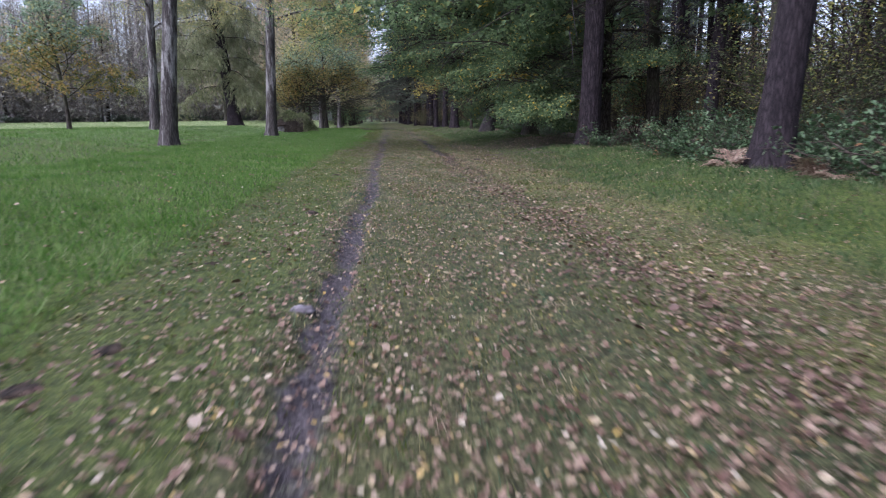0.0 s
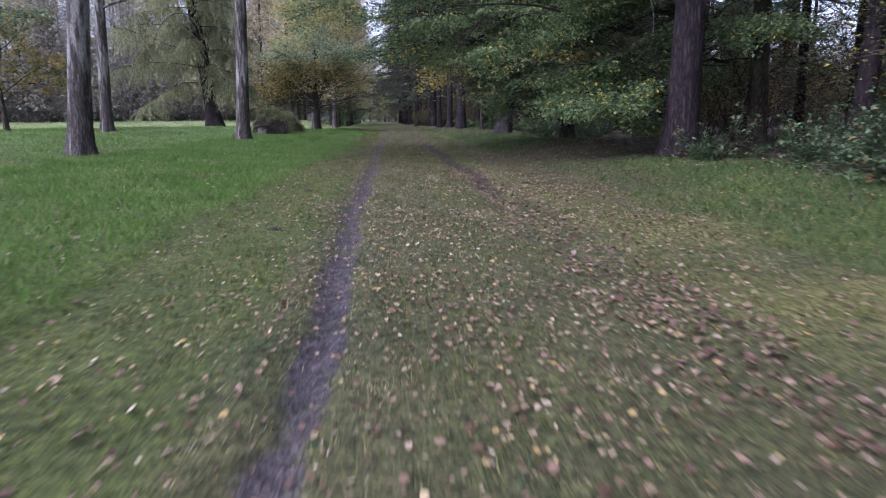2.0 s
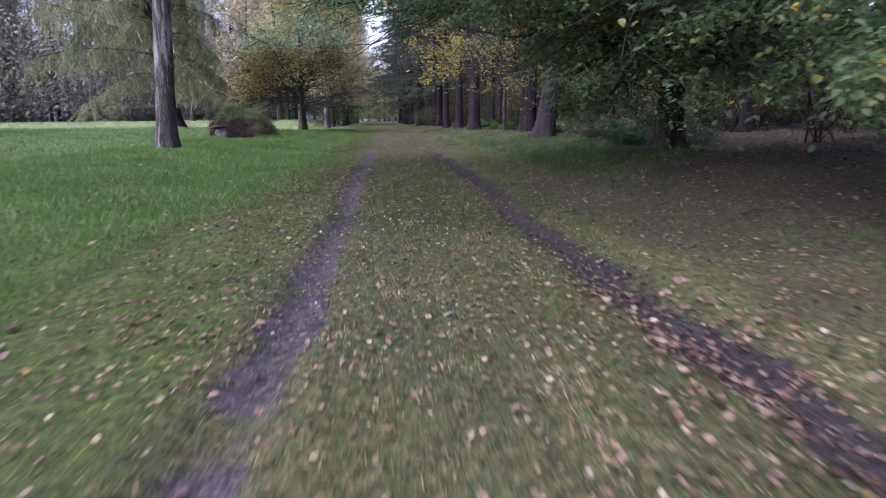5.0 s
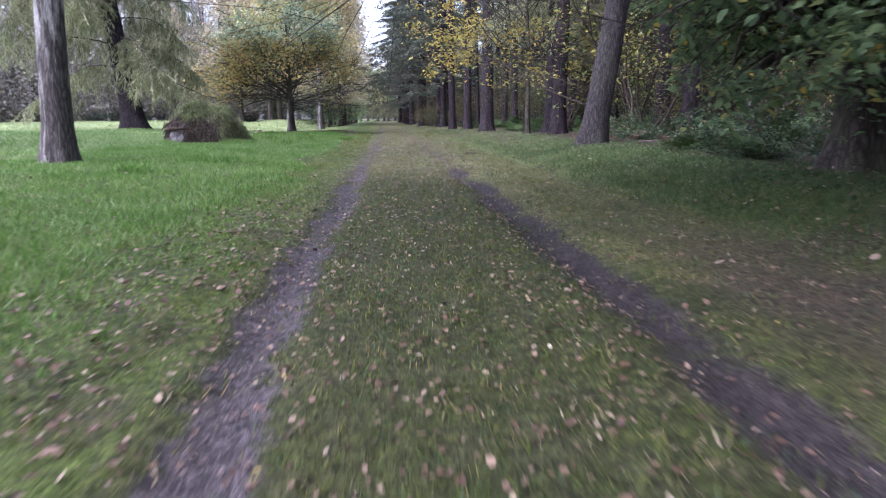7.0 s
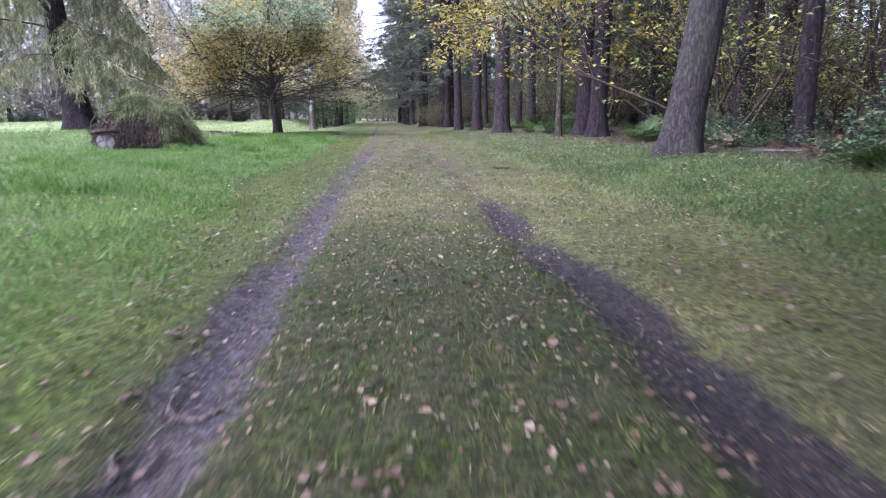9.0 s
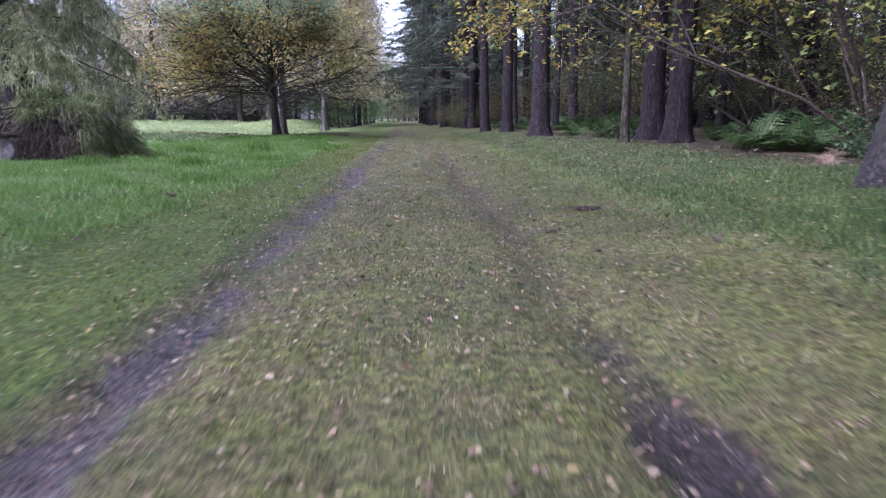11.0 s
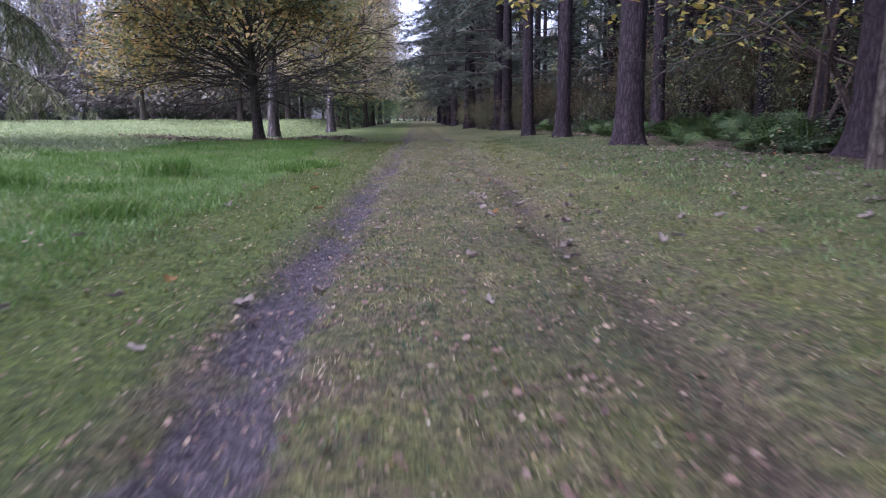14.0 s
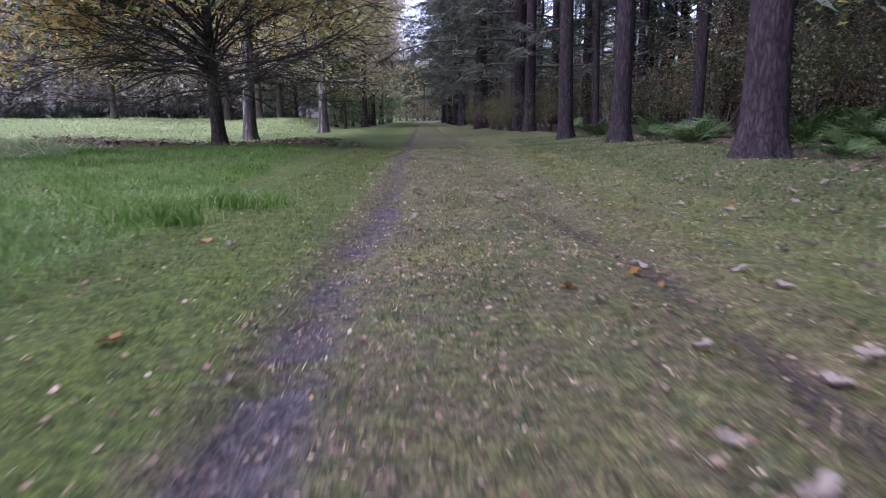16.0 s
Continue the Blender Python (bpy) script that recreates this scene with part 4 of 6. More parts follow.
def pine(name, x, y, r, h, seed, lean=(0, 0), label="", bark=None, crown_z=7.0, near=True, reach=3.2, full=False, needles=None):
    rs = np.random.RandomState(seed)
    t = empty(name, pose(x, y, gz(x, y) - 0.03), label, "tree")
    b, lb, nd = Buf(), Buf(), Buf()
    at = trunk_mesh(b, h, r, rs, lean, sides=40 if near else 14, dense=5.0 if near else 2.0)
    if full:
        conifer_boughs(nd, lb, at, crown_z, h - 0.3, 64, reach, rs, -0.55, 0.34, 42, 0.3)
    elif near:
        conifer_boughs(nd, lb, at, crown_z, h - 0.3, 34, reach, rs, -0.3, 0.55, 12)
    else:
        conifer_boughs(nd, lb, at, crown_z, h - 0.3, 24, reach, rs, -0.3, 0.85, 7)
    for k in range(7 if near else 4):
        p, q = at(rs.uniform(2.6, crown_z))
        a = rs.uniform(0, 6.28)
        db = Buf()
        tube(db, wander(p, (math.cos(a), math.sin(a), 0.0), rs.uniform(0.4, 1.5), rs, 4, 0.3), np.linspace(0.02, 0.006, 5), 4, False)
        part("dead_branch", db, M_TWIG, t)
    part("trunk", b, bark or M_PINEBARK, t)
    tagged(part("boughwork", lb, M_TWIG, t), kind="stuff")
    part("crown", nd, needles or M_NEEDLE, t, "dark green needle sprays")
    return t


L_PINE = "tall pine with purple-brown fissured bark at the ride's edge"
pine("pine_tree", 4.55, 8.3, 0.225, 19, 1, (0.085, 0.0), "leaning pine with purple-brown bark among brambles", crown_z=6.5)
pine("pine_tree", 4.2, 15.5, 0.235, 21, 2, (0.025, 0.0), L_PINE)
pine("fir_tree", 3.9, 32.3, 0.265, 22, 3, (0.18, 0.05), "thick leaning fir with grey lichened bark and flared foot", M_FIRBARK, 6.5)
pine("pine_tree", 5.01, 40.4, 0.23, 20, 5, (0.02, 0.0), L_PINE)
pine("pine_tree", 3.55, 47.8, 0.27, 22, 6, (0.01, 0.0), "tall pine with deeply furrowed bark beside green bracken")
pine("pine_tree", 3.28, 53.9, 0.20, 20, 7, (0.0, 0.0), L_PINE)
pine("pine_tree", 2.75, 57.6, 0.19, 19, 8, (-0.01, 0.0), L_PINE)
far_pine = pine("pine_tree", 2.66, 64.8, 0.21, 20, 9, (0.0, 0.0), "slender pine in the dark wood beside the ride", near=False, crown_z=5.0)
dense_pine = pine("pine_tree", 3.0, 72.5, 0.22, 17, 10, (0.0, 0.0), "pine with boughs low over the ride", near=False, crown_z=2.2, reach=4.4)
spruce = pine("spruce_tree", 2.5, 66.9, 0.24, 18, 12, (0.0, 0.0), "spruce with grey-green boughs sweeping low over the ride", crown_z=2.4, reach=5.6, full=True, needles=M_SPRUCE)
wood_pine = pine("pine_tree", 8.3, 10.4, 0.16, 17, 11, (0.01, 0.0), "slender pine in the dark wood beside the ride", near=False, crown_z=5.5)


def broadleaf(name, x, y, r, h, seed, label, bark, leafmat, z0, z1, n, reach, leaf, per, lean=(0, 0), rise=0.35, lift=0.0, sub=7, twigs=4,
              spread=0.1, shape=None, az=None, prune=None, near=True, upper=None, flare=0.5, droop=0.35, top=0.3, min_r=0.004, bend=0.3, extra=(), keep=None, oval=False, level=1.0, upper_scale=1.0, upper_step=2, upper_end=None):
    rs = np.random.RandomState(seed)
    t = empty(name, pose(x, y, gz(x, y) - 0.03), label, "tree")
    b, lb, lf = Buf(), Buf(), Buf()
    at = trunk_mesh(b, h, r, rs, lean, sides=36 if near else 12, flare=flare, dense=4.0 if near else 2.0, top=top)
    tw = branching(lb, at, z0, z1, n, reach, rs, rise, lift, sub, twigs, shape=shape, az=az, min_r=min_r, bend=bend, fine=near, keep=keep)
    for e in extra:
        tw = np.concatenate([tw, branching(lb, at, rs=rs, min_r=min_r, keep=keep, **e)])
    part("trunk", b, bark, t)
    tagged(part("branchwork", lb, bark if near or bark == M_HAZEDTWIG else M_TWIG, t), kind="stuff")
    p = on_twigs(tw, per, rs, spread, level)
    if prune:
        p = p[prune(p)]
    if upper is not None:
        top_mat, zc = upper
        hi = p[:, 2] + rs.normal(0, 0.5, len(p)) > zc
        if upper_end is not None:
            kept = ~hi | (p[:, 1] < upper_end) | ((p[:, 0] > 0.3) & (p[:, 1] < 0.3))
            p, hi = p[kept], hi[kept]
        up_buf = Buf()
        leaves(up_buf, p[hi][::upper_step], leaf * upper_scale, rs, droop)
        part("upper_crown", up_buf, top_mat, t, "green upper leaves")
        p = p[~hi]
    leaves(lf, p, leaf, rs, droop, oval=oval, flat=0.8 if level < 1 else 1.0)
    part("crown", lf, leafmat, t)
    return t


# dark beeches hanging over the ride
def beech_prune(ox, oy, limbs=False):
    def inside(p):
        x, y, z = p[:, 0] + ox, p[:, 1] + oy, p[:, 2] + 0.15
        low = np.interp(x, [-2.4, -1.4, -0.9, 0.3, 0.8, 1.5, 2.1, 2.6, 3.4], [3.0, 2.2, 2.15, 2.1, 1.75, 1.12, 0.88, 0.45, 0.42])
        low = low + 0.12 * waves(x, y, 78, 0.9) + 0.2 * smooth(19.0, 21.5, y) * (x > 2.4) + 3.0 * smooth(25.0, 27.5, y) * smooth(4.4, 3.2, x)
        tier = waves(x + 0.5 * y, (z + 0.22 * np.hypot(p[:, 0], p[:, 1])) * 2.6, 77, 2.2)
        open_side = (y > 21.5) & (z < 2.2) & (x < 0.5 + 0.48 * (y - 20.2))
        tongue = 0.76 - 0.26 * np.clip(x - 3.1, 0, None) - 0.12 * np.clip(y - 16.5, 0, 2) + 0.05 * np.sin(5.0 * x + 2.0 * y)
        hollow = (y < 18.6) & (x < 4.4) & (z < tongue - 0.15 - 0.09 * tier)
        clear = ((x < 3.3) & (y > 14.2)) | (y > 16.3) | ((x > 5.0) & (z > 1.5) & (tier > 0.3))          # past the pine's trunk
        if limbs:
            clear, tier = clear | ((z < 1.3) & (x < 4.4)) | (z > 3.2), z * 0
            hollow = (y < 18.6) & (x < 4.4) & (z < tongue - 0.2)
        else:
            clear = clear | ((z < 1.35) & (x < 3.8) & (y > 14.2))
        return (z > low) & ~open_side & ~hollow & ((tier > -0.22) | ((z < 1.25) & (y < 17))) & clear
    return inside


def fan(first, width):
    """Directions of limbs spread over a width about the first."""
    return lambda k: first + (k * 2.399) % width - width / 2


# both carry added oversized upper leaves, mostly out of view, to shade the ride
broadleaf("beech_tree", 4.55, 24.6, 0.225, 15, 51, "dark beech with low green branches drooping over the ride", M_BROADBARK, M_BEECH,
          1.9, 8.0, 26, 8.0, 0.074, 40, (0.05, -0.01), 0.22, -0.3, 10, 5, 0.17, shape=lambda f: 1.0 - 0.25 * f, oval=True, prune=beech_prune(4.55, 24.6), keep=beech_prune(4.55, 24.6, True),
          flare=0.7, az=fan(3.7, 4.6), level=0.5, droop=0.4, bend=0.24,
          upper=(M_BEECH, 3.9), upper_scale=2.6, upper_step=5, upper_end=-2.2,
          extra=[dict(z0=3.2, z1=5.4, n=12, reach=8.2, rise=0.12, lift=-0.3, sub=12, twigs=6, az=fan(3.55, 1.0), shape=lambda f: 1.0),
                 dict(z0=2.5, z1=3.3, n=8, reach=7.0, rise=0.12, lift=-0.34, sub=12, twigs=6, az=fan(3.6, 0.85), shape=lambda f: 1.0),
                 dict(z0=3.0, z1=5.0, n=8, reach=7.6, rise=0.16, lift=-0.42, sub=12, twigs=6, az=fan(3.35, 1.3), shape=lambda f: 1.0),
                 dict(z0=2.0, z1=4.2, n=14, reach=7.0, rise=0.15, lift=-0.7, sub=11, twigs=6, az=fan(4.3, 1.5), shape=lambda f: 1.0),
                 dict(z0=1.5, z1=2.3, n=9, reach=4.4, rise=0.1, lift=-0.28, sub=11, twigs=6, az=fan(3.95, 0.7), shape=lambda f: 1.0),
                 dict(z0=1.2, z1=2.6, n=10, reach=3.0, rise=0.1, lift=-0.25, sub=9, twigs=5, az=fan(4.3, 1.6), shape=lambda f: 1.0),
                 dict(z0=1.5, z1=3.2, n=13, reach=2.9, rise=0.15, lift=-0.5, sub=9, twigs=5, az=fan(3.3, 2.2), shape=lambda f: 1.0),
                 dict(z0=1.6, z1=2.6, n=14, reach=3.5, rise=0.15, lift=-0.6, sub=10, twigs=5, az=fan(3.7, 1.4), shape=lambda f: 1.0)])
slim_beech = broadleaf("beech_tree", 5.1, 17.4, 0.16, 12, 52, "slim beech behind a pine, green branches hanging low", M_BROADBARK, M_BEECH,
          1.3, 6.5, 20, 4.6, 0.066, 58, (0.02, 0.0), 0.22, -0.35, 10, 5, 0.15, shape=lambda f: 1.0 - 0.4 * f, oval=True, prune=beech_prune(5.1, 17.4), keep=beech_prune(5.1, 17.4, True),
          az=fan(3.2, 4.4), level=0.5, droop=0.4, bend=0.24, upper=(M_BEECH, 3.3), upper_scale=2.6, upper_step=2,
          extra=[dict(z0=1.1, z1=2.0, n=9, reach=3.4, rise=0.1, lift=-0.15, sub=11, twigs=6, az=fan(3.8, 1.2), shape=lambda f: 1.0),
                 dict(z0=1.5, z1=3.2, n=16, reach=3.9, rise=0.25, lift=-0.95, sub=11, twigs=6, az=fan(3.7, 1.2), shape=lambda f: 1.0),
                 dict(z0=0.75, z1=1.05, n=8, reach=3.6, rise=0.0, lift=-0.10, sub=12, twigs=7, az=fan(3.95, 0.7), shape=lambda f: 1.0),
                 dict(z0=1.8, z1=4.6, n=5, reach=4.2, rise=0.15, lift=-0.4, sub=10, twigs=6, az=fan(5.4, 1.4), shape=lambda f: 1.0),
                 dict(z0=3.4, z1=4.8, n=5, reach=6.6, rise=0.1, lift=-0.3, sub=10, twigs=6, az=fan(3.05, 0.9), shape=lambda f: 1.0)])


def beech_details():
    """A bough of turning leaves and a dead branch hanging beside the pine."""
    rs = np.random.RandomState(57)
    ox, oy, oz = 5.1, 17.4, gz(5.1, 17.4) - 0.03
    wood, lf = Buf(), Buf()
    stem = wander((-0.6, -0.3, 1.75 - oz), (-0.92, -0.36, 0.06), 2.5, rs, 8, 0.16, -0.1)
    tube(wood, stem, np.linspace(0.016, 0.004, 9), 5, False)
    tw = []
    for k in range(16):
        i = rs.randint(4, 8)
        q = wander(stem[i], unit(stem[i + 1] - stem[i]) + rs.normal(0, 0.7, 3) * (1, 1, 0.3), rs.uniform(0.25, 0.5), rs, 3, 0.25)
        tube(wood, q, np.linspace(0.004, 0.002, 4), 3, False)
        tw.append(q)
    leaves(lf, on_twigs(np.array(tw), 9, rs, 0.05, 0.5), 0.075, rs, 0.35, oval=True)
    part("bough", wood, M_TWIG, slim_beech)
    tagged(part("turning_foliage", lf, M_LEMON, slim_beech, "yellow and orange turning leaves"), kind="stuff")
    for k, (x, z1, z0) in enumerate(((3.93, 3.9, 2.45), (3.88, 2.75, 2.0))):
        d = Buf()
        tube(d, wander((x - ox, 16.2 - oy, z1 - oz), (-0.06, 0, -1), z1 - z0, rs, 7, 0.22), np.linspace(0.016, 0.007, 8), 6, True, 0.1, rs)
        part("dead_branch", d, M_SAWN, slim_beech, "pale dead branch hanging down")


beech_details()


# tall sycamores added to shade the verge and close the wood's edge overhead
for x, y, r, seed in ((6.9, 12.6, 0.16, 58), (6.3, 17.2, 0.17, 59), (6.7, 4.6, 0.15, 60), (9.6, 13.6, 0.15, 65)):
    broadleaf("sycamore_tree", x, y, r, 14, seed, "slender sycamore with green leaves, added to shade the wood's edge", M_BROADBARK, M_SYCAMORE,
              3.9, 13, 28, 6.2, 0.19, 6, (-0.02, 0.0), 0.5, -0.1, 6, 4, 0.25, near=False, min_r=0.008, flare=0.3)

# young maples on the lawn
def maple_prune(p):
    """Leaves keep to the dome's outside and its open side; the low inner twigs are bare."""
    x, r, z = p[:, 0], np.hypot(p[:, 0], p[:, 1]), p[:, 2]
    odd = np.abs(np.sin(37 * p[:, 1] + 11 * z))
    patchy = waves(x + 0.6 * p[:, 1], p[:, 1] + 1.5 * z, 79, 1.5)
    low_left = (x < -1.5) & (r > 2.6 + 1.0 * odd) & (z > 1.6) & (patchy > -0.25 + 0.5 * smooth(2.8, 1.6, z))
    dome = ((z > 3.3 + 0.9 * odd) | ((r > 2.6) & (z > 2.7) & (odd > 0.6))) & (patchy > -0.55)
    return (low_left | dome) & (x < 3.4)


broadleaf("maple_tree", -6.12, 56.1, 0.17, 6.2, 53, "low spreading maple turning gold, bare inner twigs", M_BROADBARK, M_GOLD,
          1.5, 3.6, 20, 5.0, 0.165, 6, (-0.04, 0), 0.75, -0.75, 12, 5, 0.2, shape=lambda f: 1.0 - 0.3 * f, upper=(M_BLUEGREEN, 4.8), upper_step=1, min_r=0.008, prune=maple_prune, keep=lambda p: p[:, 2] > 0.95,
          extra=[dict(z0=3.0, z1=5.6, n=14, reach=3.4, rise=0.55, lift=-0.2, sub=10, twigs=5, thick=0.3, shape=lambda f: 1.0 - 0.4 * f),
                 dict(z0=1.2, z1=2.6, n=26, reach=4.6, rise=0.12, lift=-0.22, sub=13, twigs=6, thick=0.16, shape=lambda f: 1.0),
                 dict(z0=1.6, z1=3.0, n=10, reach=5.4, rise=0.3, lift=-0.25, sub=12, twigs=5, thick=0.3, az=lambda k: 3.14 + (k * 2.399) % 1.8 - 0.9, shape=lambda f: 1.0)])
broadleaf("maple_tree", -15.3, 32.8, 0.1, 6.0, 54, "small maple with yellow and green leaves on the lawn", M_BROADBARK, M_GOLD,
          1.3, 5.2, 20, 3.4, 0.16, 15, (-0.06, 0), 0.3, 0.15, 8, 4, 0.12, shape=lambda f: 1.0 - 0.5 * f * f, upper=(M_BLUEGREEN, 3.7), min_r=0.006)
broadleaf("young_maple", 3.99, 40.43, 0.085, 5.6, 55, "slim young maple with yellow leaves reaching over the ride", M_BROADBARK, M_LEMON,
          2.0, 4.6, 24, 4.6, 0.125, 9, (-0.02, 0), 0.3, -0.33, 8, 4, 0.15, min_r=0.004, flare=0.3, az=lambda k: 3.5 + (k * 2.399) % 4.4 - 2.2, shape=lambda f: 1.0 - 0.5 * f,
          extra=[dict(z0=2.0, z1=2.7, n=5, reach=3.5, rise=0.1, lift=-0.25, sub=8, twigs=4, az=fan(3.3, 0.9), shape=lambda f: 1.0),
                 dict(z0=1.9, z1=2.9, n=7, reach=3.6, rise=0.12, lift=-0.2, sub=8, twigs=4, thick=0.16, az=fan(5.9, 1.3), shape=lambda f: 1.0)],
          prune=lambda p: (p[:, 2] > 1.7) & ((p[:, 0] > -3.8) | (p[:, 2] > 2.4)) & (p[:, 2] < 3.1 + 0.9 * smooth(-1.5, -2.6, p[:, 0]) + 0.5 * np.sin(3 * p[:, 0] + 2 * p[:, 1])) & ((p[:, 0] < -1.8) | (np.sin(2.1 * p[:, 0] + 3.7 * p[:, 1] + 5 * p[:, 2]) > 0.0)))
broadleaf("lime_tree", -7.35, 63.2, 0.22, 16, 56, "tall yellow-green tree behind the maple, pale bark", M_BIRCHBARK, M_LIME,
          2.6, 15, 40, 4.8, 0.2, 13, (0.02, 0), 0.5, 0.1, 9, 4, 0.3, min_r=0.008)


# birches
def birch(x, y, r, seed, label, lean, h=15, reach=3.8):
    return broadleaf("birch_tree", x, y, r, h, seed, label, M_BIRCHBARK, M_LIME, 4.2, h - 0.5, 30, reach, 0.07, 34, lean, 0.5, -0.5, 7, 4, 0.2, flare=0.45, min_r=0.004)


# dense crowns, mostly out of view; the first is widened to shade the ride
birch(-6.2, 18.65, 0.215, 61, "birch with rugged black and grey bark on the lawn", (0.09, 0), reach=5.4)
birch(-11.05, 31.65, 0.21, 62, "dark-barked birch standing on the lawn", (0.03, 0), 17)
birch(-5.35, 28.45, 0.215, 63, "silver birch with white bark and a black fissured foot", (0.05, 0), 16)
broadleaf("birch_tree", -6.8, 75.1, 0.24, 17, 64, "far birch with a white and black trunk and yellowing crown", M_BIRCHBARK, M_YELLOWING,
          2.4, 16.5, 40, 4.9, 0.17, 9, (-0.01, 0), 0.4, -0.2, 8, 4, 0.3, min_r=0.008, shape=lambda f: 1.0 - 0.5 * f)


def larch(x, y, r, h, seed, label, lean=-0.13, z0=2.3, reach=6.3, limbs=66):
    """A big larch with weeping sprays."""
    rs = np.random.RandomState(seed)
    t = empty("larch_tree", pose(x, y, gz(x, y) - 0.03), label, "tree")
    b, lb, nd = Buf(), Buf(), Buf()
    at = trunk_mesh(b, h, r, rs, (lean, 0), flare=0.7, dense=5.0, top=0.2)
    for k in range(limbs):
        f = k / limbs
        z = z0 + (h - z0 - 0.4) * f
        p, q = at(z)
        a = k * 2.4 + rs.uniform(-0.5, 0.5)
        L = reach * (1.0 - 0.75 * f) * rs.uniform(0.75, 1.1) * (0.72 if math.cos(a) > 0.2 else 1.0)
        line = wander(p, (math.cos(a), math.sin(a), 0.25), L, rs, 10, 0.2, -0.75)
        line[:, 2] = np.maximum(line[:, 2], 0.9)
        tube(lb, line, np.linspace(max(0.022, q * 0.10), 0.006, len(line)), 5, False)
        ns_ = 58
        for s in range(ns_):
            g = rs.uniform(0.12, 1.0) * 9.99
            i = int(g)
            o = line[i] + (line[min(i + 1, 10)] - line[i]) * (g - i)
            sd = rs.uniform(0, 6.28)
            st = wander(o, (math.cos(sd) * 0.9, math.sin(sd) * 0.9, -0.2), rs.uniform(0.7, 1.9), rs, 4, 0.15, -1.6)
            st[:, 2] = np.maximum(st[:, 2], 0.5)
            tube(lb, st, np.linspace(0.008, 0.004, 5), 3, False)
            m = 58
            tt = rs.uniform(0, 3.99, m)
            ii = tt.astype(int)
            pp = st[ii] + (st[ii + 1] - st[ii]) * (tt - ii)[:, None]
            dd = unit(rs.normal(0, 0.45, (m, 3)) + [0, 0, -0.8])
            ss = unit(np.cross(dd, rs.normal(0, 1, (m, 3)))) * 0.014
            LL = rs.uniform(0.14, 0.32, m)[:, None]
            v = np.stack([pp - ss, pp + ss, pp + dd * LL], 1)
            nd.add(v.reshape(-1, 3), None, np.arange(m * 3).reshape(m, 3))
    part("trunk", b, M_PINEBARK, t)
    tagged(part("boughwork", lb, M_TWIG, t), kind="stuff")
    part("crown", nd, M_LARCH, t, "grey-green weeping needle sprays")
    return t


big_larch = larch(-11.1, 46.9, 0.40, 20, 71, "large larch with weeping grey-green sprays and flared foot")
larch(5.27, 42.65, 0.24, 19, 72, "larch with grey-green sprays hanging at the wood's edge", -0.005, 4.2, 3.6, 44)


# ---- the woods around ----
def placed(x, y, rs, s=1.0, turn=True):
    return pose(x, y, gz(x, y) - 0.04, 0, 0, rs.uniform(0, 360) if turn else 0) @ Matrix.Diagonal((s, s, s * rs.uniform(0.9, 1.1), 1))


def spots(rs, n, x0, x1, y0, y1, gap, taken):
    """Random places at least gap apart from each other and from those taken."""
    out = []
    for k in range(n * 30):
        if len(out) >= n:
            break
        x, y = rs.uniform(x0, x1), rs.uniform(y0, y1)
        x = x + float(track_x(y))
        if all((x - a) ** 2 + (y - b) ** 2 > gap * gap for a, b in taken):
            out.append((x, y))
            taken.append((x, y))
    return out


EDGE = [(4.55, 8.3), (4.2, 15.5), (3.9, 32.3), (5.27, 42.65), (5.01, 40.4), (3.55, 47.8), (3.28, 53.9), (2.75, 57.6), (2.66, 64.8), (3.0, 72.5), (3.1, 66.5),
        (4.5, 24.5), (5.1, 17.4), (6.9, 12.6), (6.3, 17.2), (6.7, 4.6), (6.82, 15.2), (9.6, 13.6), (3.99, 40.43), (8.3, 10.4), (6.9, 47.1)]


def bush(name, seed, label, leafmat, h, n, reach, leaf, per, lo=0.3, category="bush", bark=None):
    """A many-stemmed shrub."""
    rs = np.random.RandomState(seed)
    t = empty(name, pose(0, 0, -50), label, category)
    lb, lf = Buf(), Buf()
    tw = []
    for k in range(n):
        a = k * 2.4 + rs.uniform(-0.4, 0.4)
        line = wander((rs.normal(0, 0.12), rs.normal(0, 0.12), 0), (math.cos(a) * reach, math.sin(a) * reach, 1), h * rs.uniform(0.7, 1.15), rs, 8, 0.3, -0.2)
        tube(lb, line[::2], np.linspace(0.02, 0.006, 5), 3, False)
        for j in range(7):
            i = rs.randint(int(lo * 8), 8)
            d = unit(line[i + 1] - line[i]) + rs.normal(0, 0.8, 3) * (1, 1, 0.4)
            q = wander(line[i], d, h * rs.uniform(0.2, 0.42), rs, 3, 0.3)
            tube(lb, q[::3], [0.007, 0.003], 3, False)
            tw.append(q)
    leaves(lf, on_twigs(np.array(tw), per, rs, 0.09 * h / 2), leaf, rs, 0.3)
    tagged(part("stemwork", lb, bark or M_TWIG, t), kind="stuff")
    part("foliage", lf, leafmat, t)
    return t


def spread(proto, where, rs, lo=0.8, hi=1.2):
    """The prototype goes to the first place, copies to the others."""
    for k, (x, y) in enumerate(where):
        m = placed(x, y, rs, rs.uniform(lo, hi))
        if k == 0:
            first = m
        else:
            copy_thing(proto, m)
    proto.matrix_basis = first


